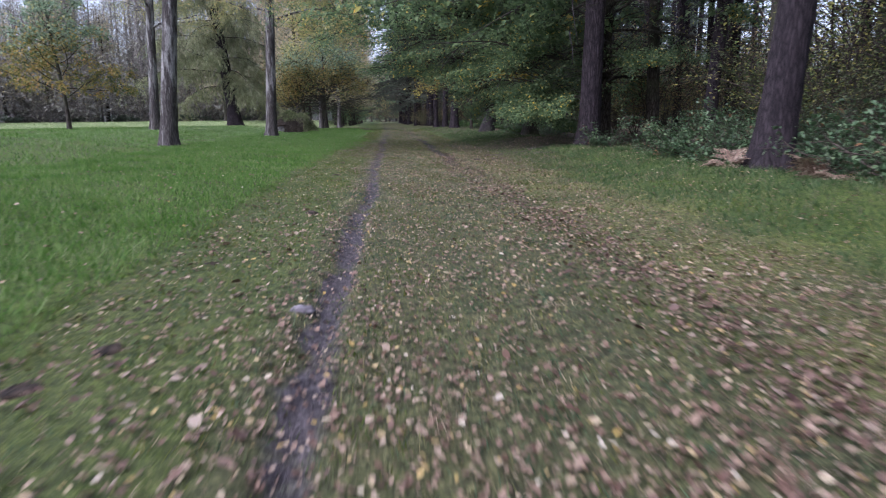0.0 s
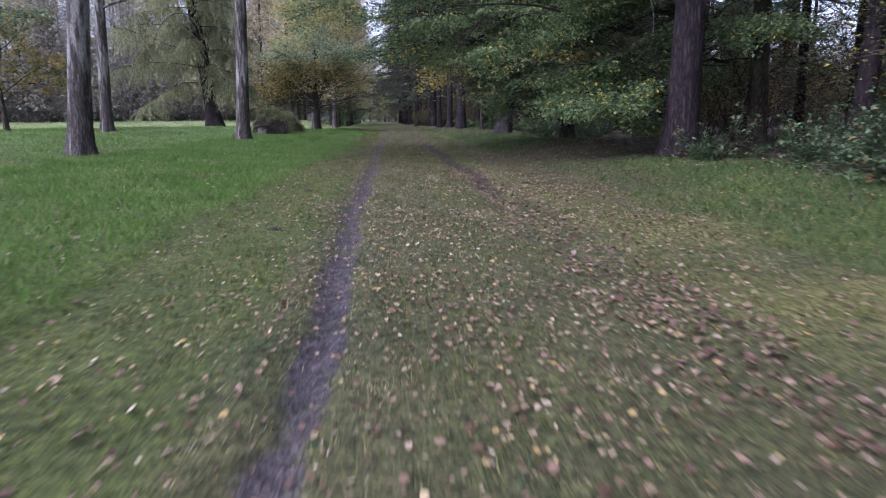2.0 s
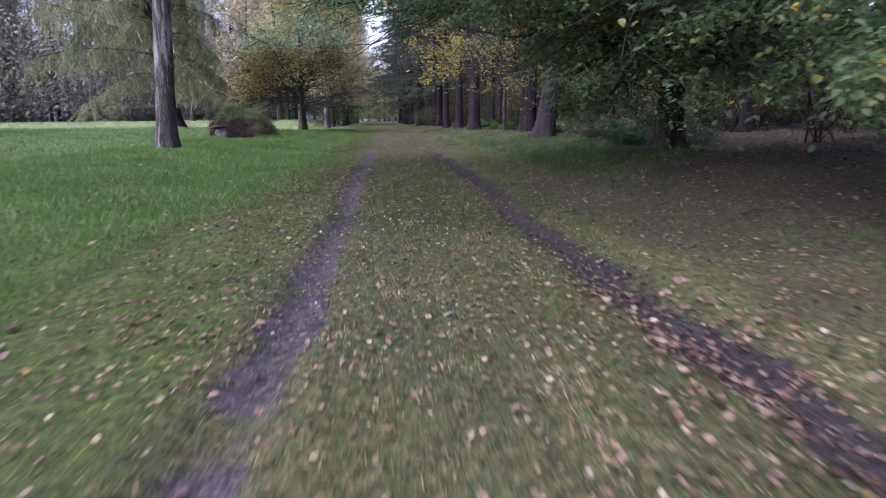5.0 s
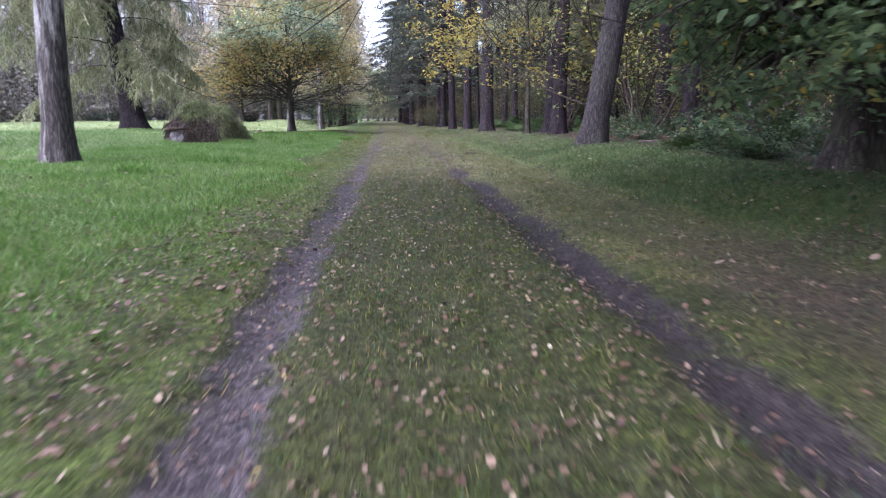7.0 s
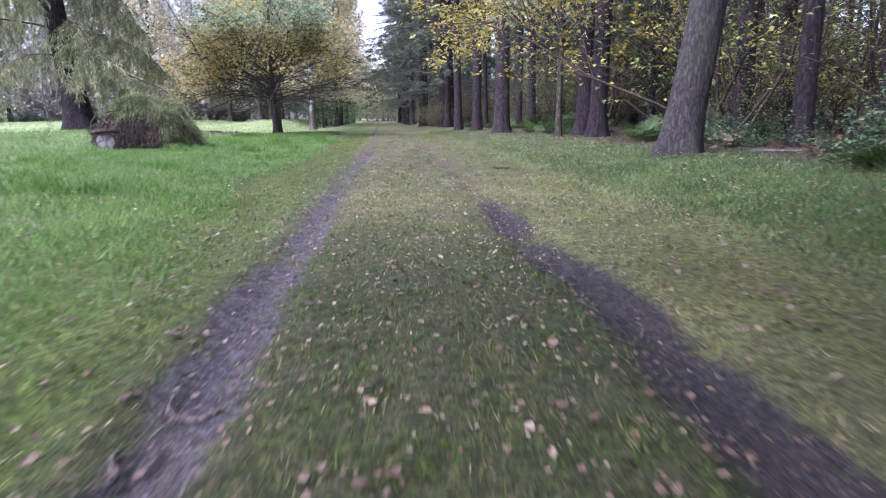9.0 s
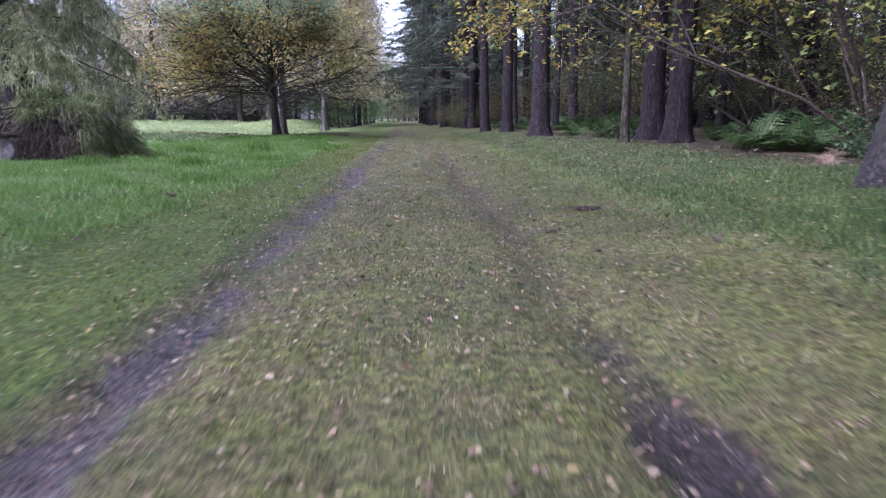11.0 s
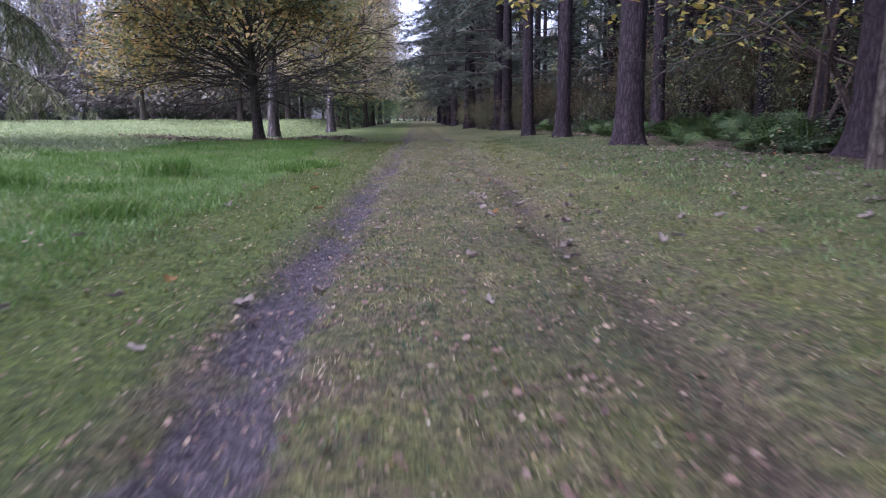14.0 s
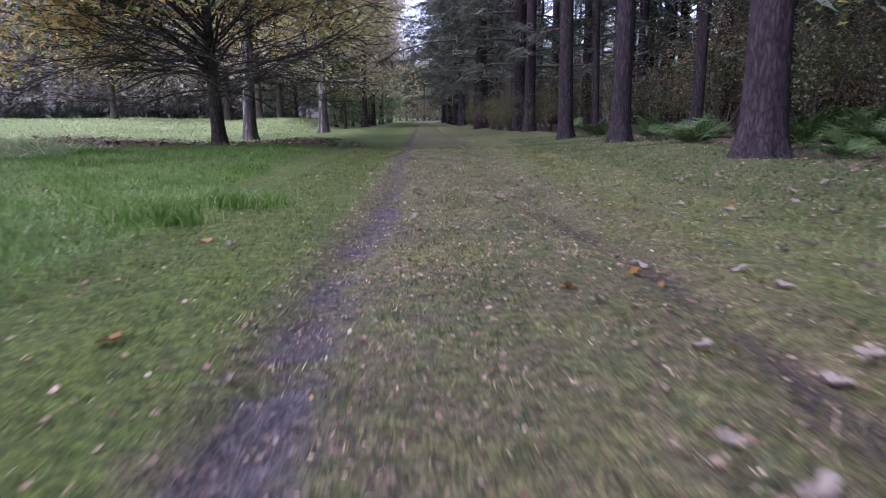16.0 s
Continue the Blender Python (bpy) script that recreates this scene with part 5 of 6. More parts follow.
def build_woods():
    rs = np.random.RandomState(90)
    taken = list(EDGE)
    # first row and depth of the right-hand wood
    for k, (x, y) in enumerate(spots(rs, 26, 5.6, 12, -6, 66, 2.0, taken)):
        if not (27 < y < 46 and k % 4 == 1):
            copy_thing(wood_pine, placed(x, y, rs, rs.uniform(0.75, 1.35)))
    for k, (x, y) in enumerate(spots(rs, 80, 12, 38, -10, 120, 2.3, taken)):
        if not (28 < y < 52 and x < 26 and k % 3 == 1):
            copy_thing((wood_pine, far_pine)[k % 2], placed(x, y, rs, rs.uniform(0.8, 1.3)))
    copy_thing(wood_pine, pose(6.82, 15.2, gz(6.82, 15.2) - 0.04, 2, 3, 40) @ Matrix.Diagonal((0.95, 0.95, 1.0, 1)))
    copy_thing(wood_pine, pose(6.9, 47.1, gz(6.9, 47.1) - 0.04, 0, 6, 0) @ Matrix.Diagonal((1.0, 1.0, 1.1, 1)))
    for x, y, q in ((7.25, 37.1, 1.3), (9.5, 41.0, 1.2), (8.2, 33.9, 0.95), (10.6, 36.2, 1.0), (9.4, 31.5, 0.9)):
        copy_thing(wood_pine, placed(x, y, rs, q))
    # understorey
    u1 = bush("hazel_bush", 101, "understorey bush with green and yellow leaves", M_UNDER, 3.4, 9, 0.55, 0.066, 16)
    u2 = bush("hazel_bush", 102, "thin understorey bush with russet leaves", M_RUSSET, 2.8, 8, 0.6, 0.068, 22)
    u3 = bush("elder_bush", 103, "dark green understorey bush", M_ELDER, 3.0, 9, 0.6, 0.075, 26)
    # ride edge further on
    copy_thing(spruce, placed(1.5, 79.0, rs, 1.0))
    for x, y, q in ((0.9, 93.0, 1.1), (0.6, 103, 1.15), (0.2, 115, 1.2), (-0.4, 131, 1.3)):
        copy_thing(spruce, placed(x, y, rs, q))
    for k in range(18):
        y = 69 + k * 5.5
        copy_thing((dense_pine, far_pine, dense_pine)[k % 3], placed(float(track_x(y)) + 3.6 + rs.uniform(-0.4, 0.8), y, rs, rs.uniform(0.85, 1.2)))
    for k in range(34):
        y = rs.uniform(64, 120)
        copy_thing((u3, u2, u3)[k % 3], placed(float(track_x(y)) + rs.uniform(3.1, 4.6), y, rs, rs.uniform(0.45, 0.8)))
    for k in range(26):
        y = rs.uniform(70, 190)
        copy_thing(dense_pine, placed(float(track_x(y)) + rs.uniform(5.0, 14), y, rs, rs.uniform(0.9, 1.3)))
    spread(u1, spots(rs, 36, 6.8, 24, 30, 44, 1.3, taken[:17]), rs, 0.7, 1.25)
    for k in range(7):
        y = rs.uniform(35.0, 44.0)
        copy_thing(u1, placed(rs.uniform(8.0, 12.0), y, rs, rs.uniform(1.2, 1.7)))
    spread(u2, spots(rs, 40, 6.0, 20, 0, 75, 1.4, taken[:17]), rs, 0.7, 1.3)
    spread(u3, [q for q in spots(rs, 52, 6.2, 22, -4, 60, 1.4, taken[:17]) if not 28 < q[1] < 44], rs, 0.8, 1.4)
    for k in range(40):
        y = rs.uniform(60, 150)
        copy_thing((u3, u2, u3)[k % 3], placed(float(track_x(y)) + rs.uniform(4.0, 10), y, rs, rs.uniform(0.7, 1.2)))
    for k in range(36):
        y = rs.uniform(-10, 130)
        copy_thing((u3, u2)[k % 2], placed(rs.uniform(22, 40), y, rs, rs.uniform(1.2, 2.0)))
    for k in range(110):
        y = rs.uniform(5, 170)
        copy_thing((u2, u3, u2)[k % 3], placed(rs.uniform(14, 26) + 0.12 * max(y - 60, 0), y, rs, rs.uniform(1.1, 1.9)))
    for x, y, s in ((7.9, 13.6, 1.1), (8.2, 16.4, 1.2), (8.8, 11.2, 1.1), (7.4, 20.5, 1.2), (6.6, 10.4, 0.8), (9.5, 14.5, 1.3)):
        copy_thing((u3, u3, u2)[int(10 * x) % 3], placed(x, y, rs, s))
    for k in range(34):
        y = rs.uniform(53, 90)
        copy_thing(dense_pine, placed(float(track_x(y)) + rs.uniform(8.5, 24), y, rs, rs.uniform(0.8, 1.3)))
    for k in range(36):
        y = rs.uniform(52, 84)
        copy_thing((u3, u2)[k % 2], placed(float(track_x(y)) + rs.uniform(7.5, 20), y, rs, rs.uniform(1.1, 1.9)))
    for k in range(44):
        y = rs.uniform(48, 130)
        copy_thing(dense_pine, placed(float(track_x(y)) + rs.uniform(9, 30), y, rs, rs.uniform(0.9, 1.3)))
    for x, y, q in ((6.5, 36.3, 1.7), (7.8, 39.0, 2.0), (6.2, 45.2, 1.8), (8.6, 43.6, 2.1), (8.9, 33.0, 1.1)):
        copy_thing(u1, placed(x, y, rs, q))
    # golden saplings behind the nearest pine
    for x, y, q in ((9.2, 13.2, 1.35), (8.0, 11.6, 0.95), (10.4, 14.4, 1.6), (6.4, 10.9, 0.6), (9.0, 10.9, 1.2), (10.8, 12.6, 1.5), (7.9, 15.6, 0.8), (12.4, 16.5, 1.8), (12.6, 14.2, 1.7)):
        copy_thing(u1, placed(x, y, rs, q))
    # the ride's far end
    for k in range(9):
        y = 178 + 2.0 * k
        copy_thing((u2, u3)[k % 2], placed(float(track_x(y)) - 4.0 + k, y, rs, rs.uniform(1.6, 2.4)))


build_woods()


def build_left():
    """The far edge of the lawn: bare birches, conifers, pale trees and a dark low hedge."""
    rs = np.random.RandomState(91)
    bare = broadleaf("bare_birch", -40, 88, 0.14, 13, 111, "far bare birch with a pale trunk and grey twigs", M_HAZEDTWIG, M_TWIGHAZE, 2.5, 12.5, 26, 2.8, 0.19, 3,
                     (0.01, 0), 0.8, 0.2, 6, 3, 0.3, near=False, flare=0.2, min_r=0.008)
    pale = broadleaf("lime_tree", -12.5, 84, 0.24, 17, 112, "tall tree with pale yellow-green autumn leaves", M_BROADBARK, M_PALE, 2.2, 16, 34, 4.6, 0.34, 4,
                     (0, 0), 0.5, 0.0, 7, 4, 0.4, near=False, min_r=0.01)
    yew = bush("rhododendron_bush", 113, "dark evergreen bush at the lawn's far edge", M_NEEDLE, 1.3, 10, 1.2, 0.16, 14, 0.1)
    green = broadleaf("oak_tree", -16.5, 108, 0.3, 13, 114, "far green broad tree beside the ride", M_BROADBARK, M_BEECH, 1.0, 12, 26, 5.0, 0.42, 4,
                      (0, 0), 0.4, 0.0, 7, 4, 0.35, near=False, min_r=0.012)

    grey = bush("willow_scrub", 115, "grey leafless scrub at the lawn's far edge", M_TWIGHAZE, 3.2, 10, 0.6, 0.12, 12, 0.1, bark=M_HAZEDTWIG)
    grey.matrix_basis = placed(-33, 92, rs, 1.6)

    def edge_y(x):
        return 98 + 0.45 * (x + 12)          # the wood's edge comes nearer further left

    for k in range(120):
        x = -15 - 85 * rs.uniform(0, 1)
        y = edge_y(x) + rs.uniform(0, 34)
        copy_thing(bare, placed(x, y, rs, rs.uniform(1.0, 1.8)))
    for k in range(5):
        x = -18 - 70 * rs.uniform(0, 1)
        copy_thing(dense_pine, placed(x, edge_y(x) + rs.uniform(6, 26), rs, rs.uniform(0.9, 1.3)))
    for k in range(24):
        x = -16 - 76 * (k + rs.uniform(0, 1)) / 24
        copy_thing(pale, placed(x, edge_y(x) + rs.uniform(0, 9), rs, rs.uniform(0.6, 1.0)))
    for k in range(56):
        x = -14 - 84 * (k + rs.uniform(0, 1)) / 56
        copy_thing(grey, placed(x, edge_y(x) + rs.uniform(-1, 6), rs, rs.uniform(1.5, 2.6)))
    for k in range(40):
        x = -95 + 150 * (k + rs.uniform(0, 1)) / 40
        copy_thing((pale, green, green)[k % 3], placed(x, 215 + rs.uniform(0, 25), rs, rs.uniform(1.1, 1.7)))
    where = [(-14 - 80 * (k + rs.uniform(0, 1)) / 50, 0) for k in range(50)]
    spread(yew, [(x, edge_y(x) + rs.uniform(-2, 1)) for x, y in where], rs, 0.7, 1.2)
    # trees along the left of the ride, further on
    for x, y, s in ((-8.6, 90, 0.95), (-9.6, 101, 1.05), (-10.0, 114, 1.0), (-11, 128, 1.1), (-12.0, 144, 1.1), (-13, 160, 1.2), (-13, 92, 1.0), (-17, 92, 1.0), (-20, 80, 0.8), (-7.2, 98, 1.0), (-7.8, 111, 1.1), (-8.3, 126, 1.2), (-8.8, 142, 1.2)):
        copy_thing(pale, placed(x, y, rs, s))
    for x, y, s in ((-12.6, 96, 0.55), (-10.5, 106, 0.5), (-8.4, 99, 0.42), (-9.0, 110, 0.45), (-9.2, 120, 0.5), (-8.8, 134, 0.5), (-7.6, 89, 0.34), (-8.8, 150, 0.6), (-11, 125, 0.6), (-11, 142, 0.6), (-10.5, 165, 0.7), (-14, 180, 0.9), (-5, 205, 1.0), (-9, 200, 1.0), (-2, 210, 1.0), (1, 200, 0.9), (-13, 205, 1.0), (4, 196, 1.0)):
        copy_thing(green, placed(x, y, rs, s))
    # unseen trees added behind the camera to hold back sky light
    for k in range(14):
        x, y = rs.uniform(-30, 12), rs.uniform(-40, -14)
        copy_thing((pale, dense_pine)[k % 2], placed(x, y, rs, rs.uniform(0.9, 1.2)))


build_left()


# ---- undergrowth at the wood's edge ----
def frond_mesh(seed, L=0.95):
    """One bracken frond: an arching stalk with toothed side leaflets that shorten to the tip."""
    rs = np.random.RandomState(seed)
    b = Buf()
    s = np.linspace(0, 1, 12)
    line = np.stack([L * (s * 0.85), np.zeros(12), L * (0.95 * s - 0.72 * s * s)], -1)
    tube(b, line, np.linspace(0.008, 0.002, 12), 3, False)
    for k in range(15):
        f = 0.22 + 0.76 * k / 15
        p = np.array([np.interp(f, s, line[:, c]) for c in range(3)])
        q = np.array([np.interp(min(f + 0.02, 1), s, line[:, c]) for c in range(3)])
        d = unit(q - p)
        l2 = L * 0.40 * math.sin((1 - f) * 2.0 + 0.15) * rs.uniform(0.85, 1.1)
        for sg in (-1, 1):
            o = unit(d * 0.35 + np.array([0, sg, -0.22 + rs.normal(0, 0.12)]))
            w = d * l2 * 0.16
            n = 5
            v, tr = [], []
            for i in range(n):
                c = p + o * l2 * i / n
                k2 = 1 - i / n
                v += [c, c + o * l2 * 0.22 / 1 * 0.6 + w * k2, c + o * l2 / n, c + o * l2 * 0.13 - w * k2]
                tr += [[4 * i, 4 * i + 1, 4 * i + 2], [4 * i, 4 * i + 2, 4 * i + 3]]
            b.add(v, None, tr)
    return b.mesh("frond")


def fern(mat, seed, label, n=8, L=0.95):
    rs = np.random.RandomState(seed)
    t = empty("bracken_fern", pose(0, 0, -50), label, "fern", "bracken along the wood's edge")
    me = frond_mesh(seed, L)
    me.materials.append(mat)
    for k in range(n):
        f = new("frond", me)
        f.parent = t
        s = rs.uniform(0.7, 1.15)
        f.matrix_basis = pose(0, 0, 0, rs.normal(0, 8), rs.normal(-12, 12), k * 360 / n + rs.uniform(-20, 20)) @ Matrix.Diagonal((s, s, s, 1))
    return t


def build_undergrowth():
    rs = np.random.RandomState(92)
    green, dry = fern(M_FERN, 121, "green bracken fern at the foot of the pines"), fern(M_DRYFERN, 122, "withered brown bracken at the wood's edge", 6, 0.7)
    where = [(rs.uniform(4.3, 8.8), rs.uniform(48.9, 52.6)) for k in range(34)] + [(rs.uniform(4.6, 6.2), rs.uniform(43.6, 48)) for k in range(10)]
    where += [(rs.uniform(4.6, 6.6), rs.uniform(27.0, 30.5)) for k in range(6)] + [(rs.uniform(3.9, 6.0), rs.uniform(54, 64)) for k in range(10)]
    where += [(rs.uniform(5.5, 7.8), rs.uniform(36.0, 39.8)) for k in range(12)] + [(rs.uniform(6.2, 8.0), rs.uniform(39.6, 42)) for k in range(6)]
    spread(green, where, rs, 0.6, 0.95)
    where = [(rs.uniform(4.2, 6.0), rs.uniform(28.5, 36)) for k in range(9)] + [(rs.uniform(4.0, 5.4), rs.uniform(6.6, 8.6)) for k in range(7)]
    spread(dry, where, rs, 0.4, 0.75)
    bram = bush("bramble_bush", 123, "low bramble with dull bluish-green leaves", M_BRAMBLE, 1.0, 9, 1.5, 0.075, 16, 0.15)
    where = [(rs.uniform(4.4, 7.5), rs.uniform(4.5, 15)) for k in range(42)] + [(rs.uniform(4.6, 7), rs.uniform(26, 31)) for k in range(12)]
    where += [(rs.uniform(3.9, 5.6), rs.uniform(40.5, 62)) for k in range(3)] + [(rs.uniform(5.2, 7.6), rs.uniform(33, 38.5)) for k in range(9)]
    spread(bram, where, rs, 0.6, 1.05)


build_undergrowth()


# ---- the uprooted stump on the lawn ----
M_CAP = leaf_material("tussock_grass", [(0.0, (0.040, 0.063, 0.018)), (0.4, (0.083, 0.113, 0.034)), (0.75, (0.169, 0.181, 0.076)), (1.0, (0.288, 0.294, 0.152))], 0.6, 0.35, 0.35)
M_FIBRE = leaf_material("root_fibres", [(0.0, (0.016, 0.012, 0.010)), (0.5, (0.048, 0.037, 0.029)), (1.0, (0.120, 0.094, 0.072))], 0.8, 0.1, 0.2)


def strands(buf, pts, d, length, width, rs, sag):
    """Thin bent strips from the points, sagging at their tips."""
    q = len(pts)
    s = unit(np.cross(d, rs.normal(0, 1, (q, 3)))) * width
    L = rs.uniform(length[0], length[1], q)[:, None]
    mid = pts + d * L * 0.5
    v = np.stack([pts - s, pts + s, mid + s * 0.8, mid - s * 0.8, pts + d * L * 0.85 - np.array([0, 0, sag]) * L], 1)
    v[..., 2] = np.maximum(v[..., 2], 0.03)
    k = np.arange(q)[:, None] * 5
    buf.add(v.reshape(-1, 3), k + np.array([[0, 1, 2, 3]]), k + np.array([[3, 2, 4]]))


def build_root_plate():
    rs = np.random.RandomState(93)
    cx, cy = -6.15, 38.8
    t = empty("root_plate", pose(cx, cy, gz(cx, cy) - 0.05), "uprooted tree's root plate overgrown with grass, sawn trunk", "root plate")
    b = Buf()
    n, m = 36, 72
    V = np.zeros((n, m, 3))
    for i in range(n):
        for j in range(m):
            ph, th = i / (n - 1) * 1.62, j / m * 6.283
            d = Vector((math.sin(ph) * math.cos(th), math.sin(ph) * math.sin(th), math.cos(ph)))
            e = 1 + 0.16 * noise.noise(d * 2.2) + 0.16 * noise.noise(d * 5.5) + 0.10 * noise.noise(d * 13)
            V[i, j] = (1.08 * d.x * e + 0.05, 0.75 * d.y * e, 1.02 * d.z ** 0.8 * e if d.z > 0 else d.z)
    ii, jj = np.meshgrid(np.arange(n - 1), np.arange(m), indexing="ij")
    kk = (jj + 1) % m
    b.add(V.reshape(-1, 3), np.stack([ii * m + jj, (ii + 1) * m + jj, (ii + 1) * m + kk, ii * m + kk], -1).reshape(-1, 4))
    part("soil_mass", b, M_SOILMASS, t)
    # sawn trunk end facing the ride, under a lip of bark
    lg = Buf()
    tube(lg, [(-0.46, -0.86, 0.24), (-0.45, -0.6, 0.26), (-0.4, 0.2, 0.34)], (0.20, 0.20, 0.20), 16, False, 0.05, rs)
    part("sawn_log", lg, M_STICK, t)
    cut = Buf()
    th = np.arange(16) / 16 * 6.283
    face = np.stack([-0.46 + 0.20 * np.cos(th), np.full(16, -0.865), 0.24 + 0.19 * np.sin(th)], -1)
    cut.add(np.concatenate([face, [(-0.46, -0.87, 0.24)]]), None, [[k, (k + 1) % 16, 16] for k in range(16)])
    part("cut_face", cut, M_SAWN, t, "pale grey sawn log end", False)
    slab = Buf()
    tube(slab, [(-0.80, -0.80, 0.42), (-0.62, -0.90, 0.47), (-0.42, -0.93, 0.48), (-0.15, -0.86, 0.45)], (0.03, 0.055, 0.06, 0.03), 8, True, 0.2, rs)
    part("bark_flap", slab, M_SOILMASS, t)
    for k in range(46):
        a = rs.uniform(3.2, 6.3)
        p = np.array([0.05 + 1.12 * math.cos(a) * rs.uniform(0.4, 1), -0.72 * abs(math.sin(a)) * rs.uniform(0.8, 1.0), rs.uniform(0.25, 0.95)])
        r = Buf()
        tube(r, wander(p, (math.cos(a) * 0.8, -0.6, -0.4), rs.uniform(0.25, 0.6), rs, 5, 0.6, -1.2), np.linspace(0.018, 0.004, 6), 5, True)
        part("root", r, M_TWIG, t)
    flat = V.reshape(-1, 3)
    out = unit(flat * [0.8, 1.3, 0.9])
    wave = np.sin(9 * flat[:, 0]) * 0.07
    # grass on the crown and down the back and far side, dark fibres hanging over the face
    top = flat[:, 2] > 0.70 + wave - 0.12 * flat[:, 0]
    side = (flat[:, 0] > 0.68 + wave) & (flat[:, 2] > 0.08)
    g = Buf()
    pts = np.repeat(flat[top], 16, 0) + rs.normal(0, 0.04, (16 * top.sum(), 3))
    d = unit(np.repeat(out[top], 16, 0) * [0.9, 1.0, 0.5] + rs.normal(0, 0.3, pts.shape) + [0.15, 0, 0.15])
    strands(g, pts, d, (0.10, 0.26), 0.004, rs, 0.5)
    pts = np.repeat(flat[side], 13, 0) + rs.normal(0, 0.04, (13 * side.sum(), 3))
    d = unit(np.repeat(out[side], 13, 0) * 0.55 + rs.normal(0, 0.22, pts.shape) + [0.1, 0, -0.55])
    strands(g, pts, d, (0.16, 0.36), 0.004, rs, 0.35)
    part("grass_cap", g, M_CAP, t, "tufted straw and olive grass hanging down")
    f = Buf()
    front = (flat[:, 1] < -0.15) & (flat[:, 2] > 0.15) & (flat[:, 0] > -0.95)
    pts = np.repeat(flat[front], 9, 0) + rs.normal(0, 0.03, (9 * front.sum(), 3))
    d = unit(np.repeat(out[front], 9, 0) * 0.4 + rs.normal(0, 0.3, pts.shape) + [0, 0, -0.75])
    strands(f, pts, d, (0.10, 0.30), 0.004, rs, 0.25)
    tagged(part("fibre_mat", f, M_FIBRE, t, "dark brown hanging root fibres"), kind="stuff")


build_root_plate()


# ---- sticks, large leaves and small things on the ride ----
def stick(x, y, length, turn, r, seed, label, forks=1):
    rs = np.random.RandomState(seed)
    t = empty("fallen_branch", pose(x, y, 0), label, "branch")
    a = radians(turn)

    def lay(line, rad):
        line[:, 2] = [gz(px + x, py + y) + rad * 0.8 + 0.012 for px, py, pz in line]
        return line
    line = wander((0, 0, 0), (math.cos(a), math.sin(a), 0), length, rs, 9, 0.6)
    b = Buf()
    tube(b, lay(line, r), np.linspace(r, r * 0.35, 10), 7, True, 0.12, rs)
    part("stem", b, M_STICK, t)
    for k in range(forks):
        i = rs.randint(2, 8)
        d = a + rs.choice([-0.8, 0.8]) + rs.normal(0, 0.2)
        f = wander(line[i] * (1, 1, 0), (math.cos(d), math.sin(d), 0), length * rs.uniform(0.25, 0.45), rs, 5, 0.35)
        fb = Buf()
        f = lay(f, r * 0.5)
        f[1:, 2] += np.linspace(0.0, 0.06, len(f) - 1)
        tube(fb, f, np.linspace(r * 0.5, r * 0.2, 6), 5, True, 0.1, rs)
        part("side_twig", fb, M_STICK, t)


STICK = "grey dead stick lying on the ride"
for k, (x, y, l, a, r) in enumerate(((-0.60, 24.1, 0.32, 215, 0.010), (-0.78, 23.9, 0.35, 240, 0.008), (-1.6, 21.6, 0.6, 62, 0.004), (1.36, 13.2, 0.7, 32, 0.016),
                                     (1.74, 13.5, 0.5, -12, 0.012), (1.73, 14.65, 0.6, -35, 0.014), (2.9, 16.0, 1.1, 40, 0.016), (2.6, 14.2, 1.0, 10, 0.014),
                                     (-2.4, 26.5, 0.9, 96, 0.008), (-1.45, 21.2, 0.35, 60, 0.004), (4.75, 31.75, 1.5, -48, 0.028), (4.1, 31.4, 1.1, 150, 0.016),
                                     (2.3, 17.4, 0.6, 70, 0.01), (-3.2, 26.2, 0.8, 15, 0.01), (2.3, 15.0, 0.9, 25, 0.012))):
    stick(x, y, l, a, r * 0.75, 300 + k, STICK, 1 + k % 3)


def maple_leaf_mesh(seed):
    """A dry five-lobed leaf, curled up at its edges."""
    rs = np.random.RandomState(seed)
    ang = np.linspace(-2.6, 2.6, 21)
    lobe = 0.55 + 0.45 * np.abs(np.cos(ang * 1.18 * 1.02)) ** 1.6 * (1 - 0.12 * np.abs(ang))
    lobe = lobe * rs.uniform(0.88, 1.1, 21)
    v = [(0, 0, 0.0)]
    cu, tw = rs.uniform(0.5, 1.5), rs.uniform(-0.7, 0.7)
    for ringf in (0.55, 1.0):
        for a, l in zip(ang, lobe):
            x, y = math.cos(a) * l * ringf, math.sin(a) * l * ringf
            v.append((x, y * (1 - 0.25 * cu * ringf), cu * y * y * 0.9 + 0.35 * cu * max(x, 0) ** 2 + tw * x * y + rs.normal(0, 0.05)))
    v = np.array(v)
    v[:, 2] -= v[:, 2].min()
    n = 21
    tr = [[0, 1 + i, 2 + i] for i in range(n - 1)]
    q = [[1 + i, 1 + n + i, 2 + n + i, 2 + i] for i in range(n - 1)]
    b = Buf()
    b.add(v, q, tr)
    tube(b, [(0, 0, v[0, 2]), (-0.3, 0.05, v[0, 2] * 0.6 + 0.05), (-0.75, 0.12, 0.08)], (0.03, 0.022, 0.018), 4)
    return b.mesh("dry_leaf")


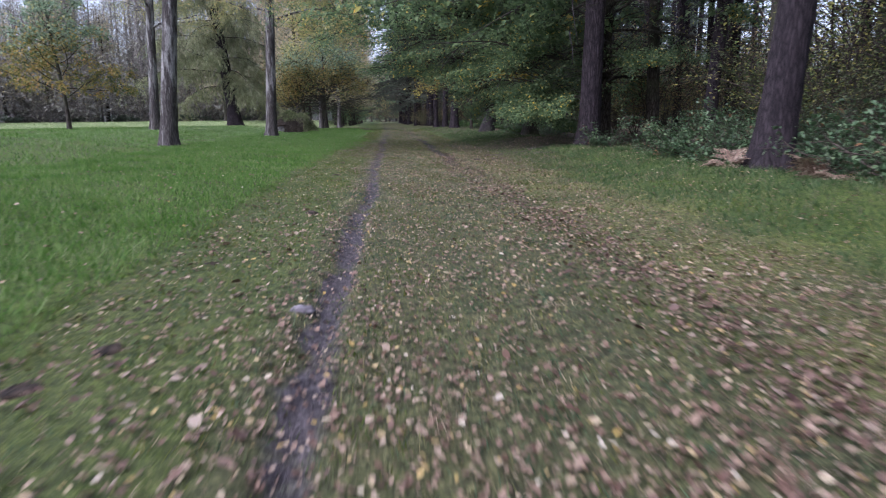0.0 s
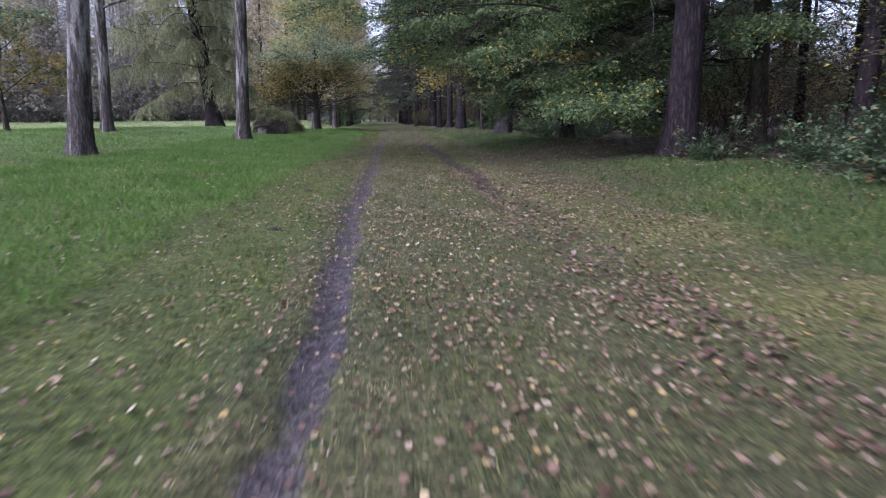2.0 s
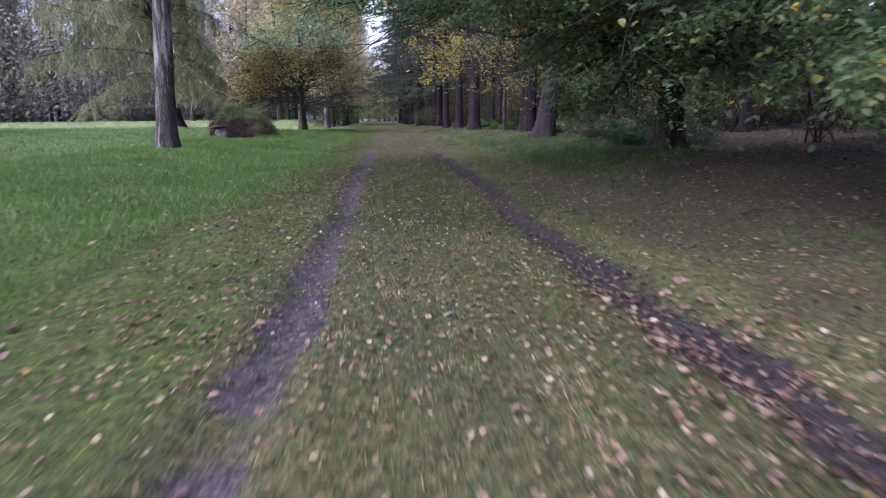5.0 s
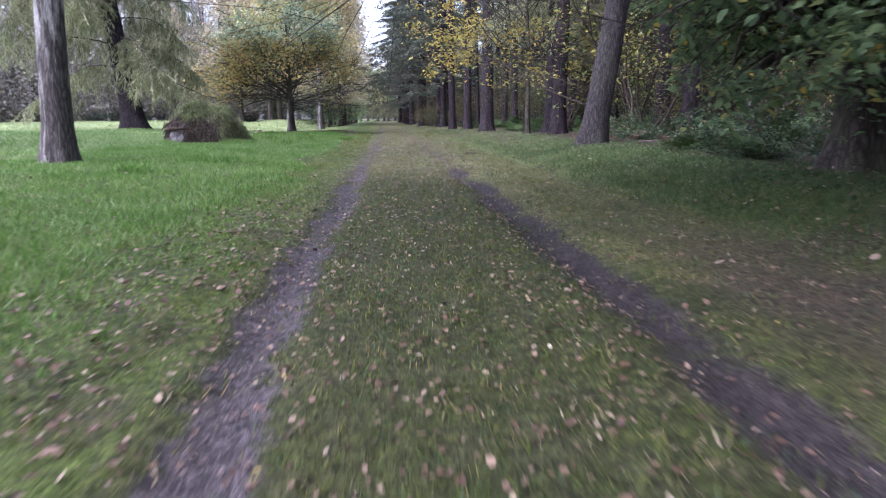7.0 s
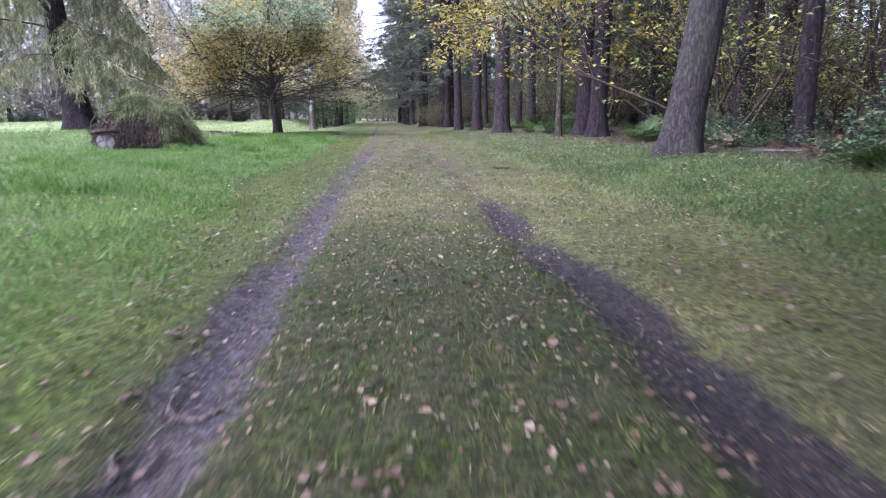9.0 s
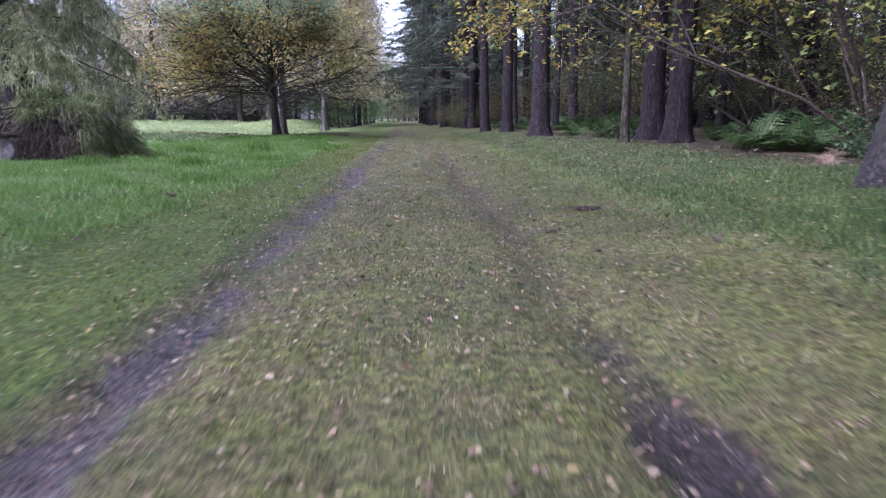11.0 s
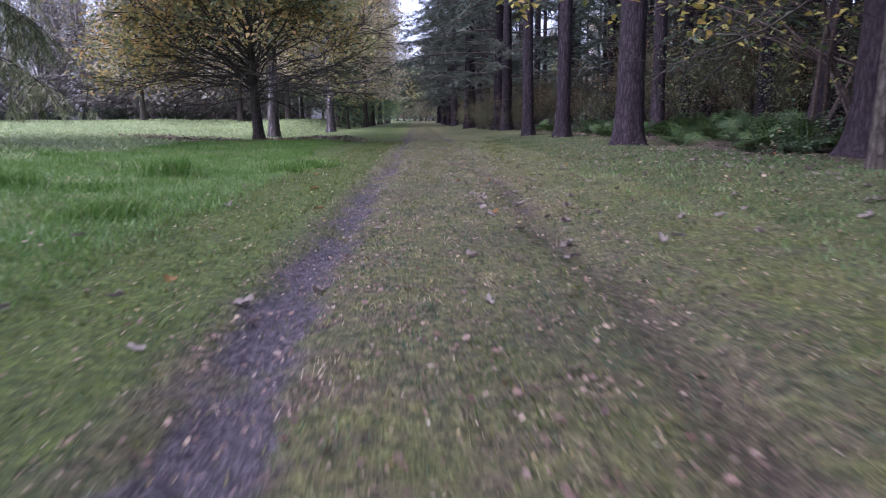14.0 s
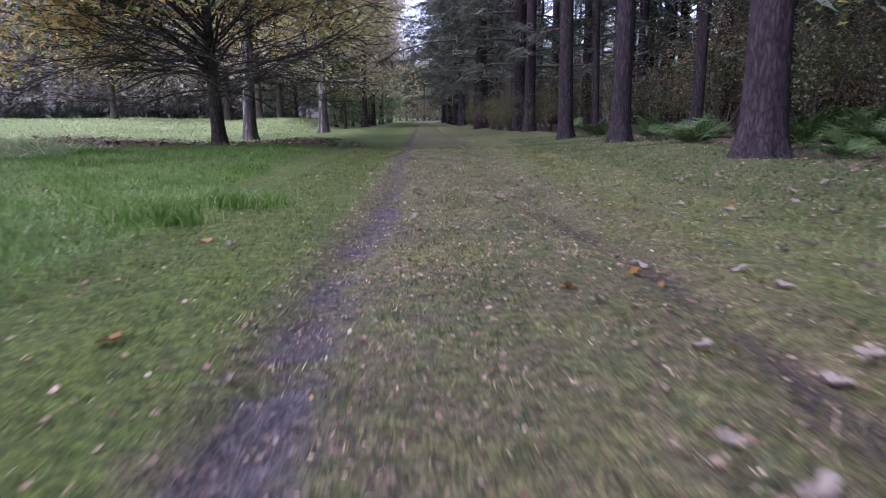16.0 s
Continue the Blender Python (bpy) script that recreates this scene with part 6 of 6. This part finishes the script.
def build_big_leaves():
    rs = np.random.RandomState(94)
    meshes = [maple_leaf_mesh(400 + k) for k in range(6)]
    for me in meshes:
        me.materials.append(M_BIGLEAF)
    orange = maple_leaf_mesh(420)
    orange.materials.append(M_ORANGELEAF)

    def drop(x, y, size, me, label):
        z = gz(x, y) + 0.012
        ob = new("fallen_leaf", me)
        ob.matrix_world = pose(x, y, z, rs.normal(0, 14), rs.normal(0, 14), rs.uniform(0, 360)) @ Matrix.Diagonal((size, size, size, 1))
        tagged(ob, label, "leaf", "large fallen maple leaves")
    for k in range(100):
        y = rs.uniform(36.5, 47.5)
        x = float(track_x(y)) + rs.uniform(0.3, 4.2) ** 1.0
        drop(x, y, rs.uniform(0.03, 0.06), meshes[k % 6], "dry curled pale grey-brown maple leaf on the turf")
    for k in range(120):
        y = rs.uniform(37, 47)
        x = float(track_x(y)) + rs.uniform(2.2, 4.6)
        drop(x, y, rs.uniform(0.03, 0.055), meshes[k % 6], "dry curled pale grey-brown maple leaf on the turf")
    for k in range(40):
        y = rs.uniform(33, 50)
        x = float(track_x(y)) + rs.uniform(-2.2, 0.4)
        drop(x, y, rs.uniform(0.03, 0.06), meshes[k % 6], "dry curled pale grey-brown maple leaf on the turf")
    for x, y, q in ((0.48, 37.73, 0.075), (0.23, 38.05, 0.08), (0.4, 39.68, 0.085), (1.0, 37.6, 0.085), (1.14, 37.75, 0.07), (0.52, 38.76, 0.06), (0.9, 38.81, 0.06),
                    (1.36, 39.55, 0.055), (1.46, 38.59, 0.06), (2.01, 38.83, 0.07), (1.49, 40.57, 0.06), (-0.81, 36.61, 0.06), (-0.86, 37.98, 0.045), (-0.53, 39.48, 0.055),
                    (-1.05, 36.36, 0.07), (1.19, 42.35, 0.06), (0.78, 41.52, 0.06), (0.2, 40.81, 0.05), (0.65, 40.74, 0.06), (1.68, 30.67, 0.075)):
        drop(x, y, q * 0.76, meshes[int(x * 100) % 6], "crumpled pale grey maple leaf on the turf")
    for x, y in ((0.13, 38.81), (-1.5, 36.75), (-0.07, 41.54), (0.35, 41.7), (-1.6, 40.9), (0.05, 43.9), (-1.9, 42.6), (1.6, 44.0), (-1.25, 39.2), (0.3, 41.9), (2.6, 41.5)):
        drop(x, y, rs.uniform(0.038, 0.055), orange, "orange-brown maple leaf on the turf")


build_big_leaves()


def clod(x, y, size, seed, label, mat):
    """A flattened, lumpy crumb of earth or matted leaves."""
    rs = np.random.RandomState(seed)
    b = Buf()
    n, m = 6, 12
    V = np.zeros((n, m, 3))
    for i in range(n):
        for j in range(m):
            ph, th = i / (n - 1) * 1.6, j / m * 6.283
            e = 1 + 0.35 * noise.noise((math.cos(th) * 1.7 + seed, math.sin(th) * 1.7, ph * 1.5))
            V[i, j] = (size * math.sin(ph) * math.cos(th) * e, size * 0.7 * math.sin(ph) * math.sin(th) * e, size * 0.3 * math.cos(ph) * e)
    i, j = np.meshgrid(np.arange(n - 1), np.arange(m), indexing="ij")
    k = (j + 1) % m
    b.add(V.reshape(-1, 3), np.stack([i * m + j, (i + 1) * m + j, (i + 1) * m + k, i * m + k], -1).reshape(-1, 4))
    ob = tagged(part("earth_clod", b, mat), label, "clod", "clods on the ride")
    ob.matrix_world = pose(x, y, gz(x, y) - 0.004, 0, 0, rs.uniform(0, 360))


DARK = "dark lump of churned mud on the grass"
for k, (x, y, q) in enumerate(((-1.07, 2.39, 0.07), (-1.19, 2.03, 0.08), (-1.1, 3.85, 0.05), (-1.0, 10.09, 0.07), (-0.82, 5.99, 0.08), (-1.13, 12.86, 0.07), (1.27, 32.15, 0.09),
                               (1.36, 32.16, 0.08), (1.2, 32.11, 0.09), (0.82, 31.64, 0.04), (0.85, 31.17, 0.045), (0.97, 30.5, 0.035), (-1.35, 1.9, 0.06), (0.48, 37.5, 0.05))):
    clod(x, y, q, 500 + k, DARK, M_SOILMASS)
clod(-0.45, 2.86, 0.07, 520, "pale matted leaf clump beside the rut", M_SAWN)
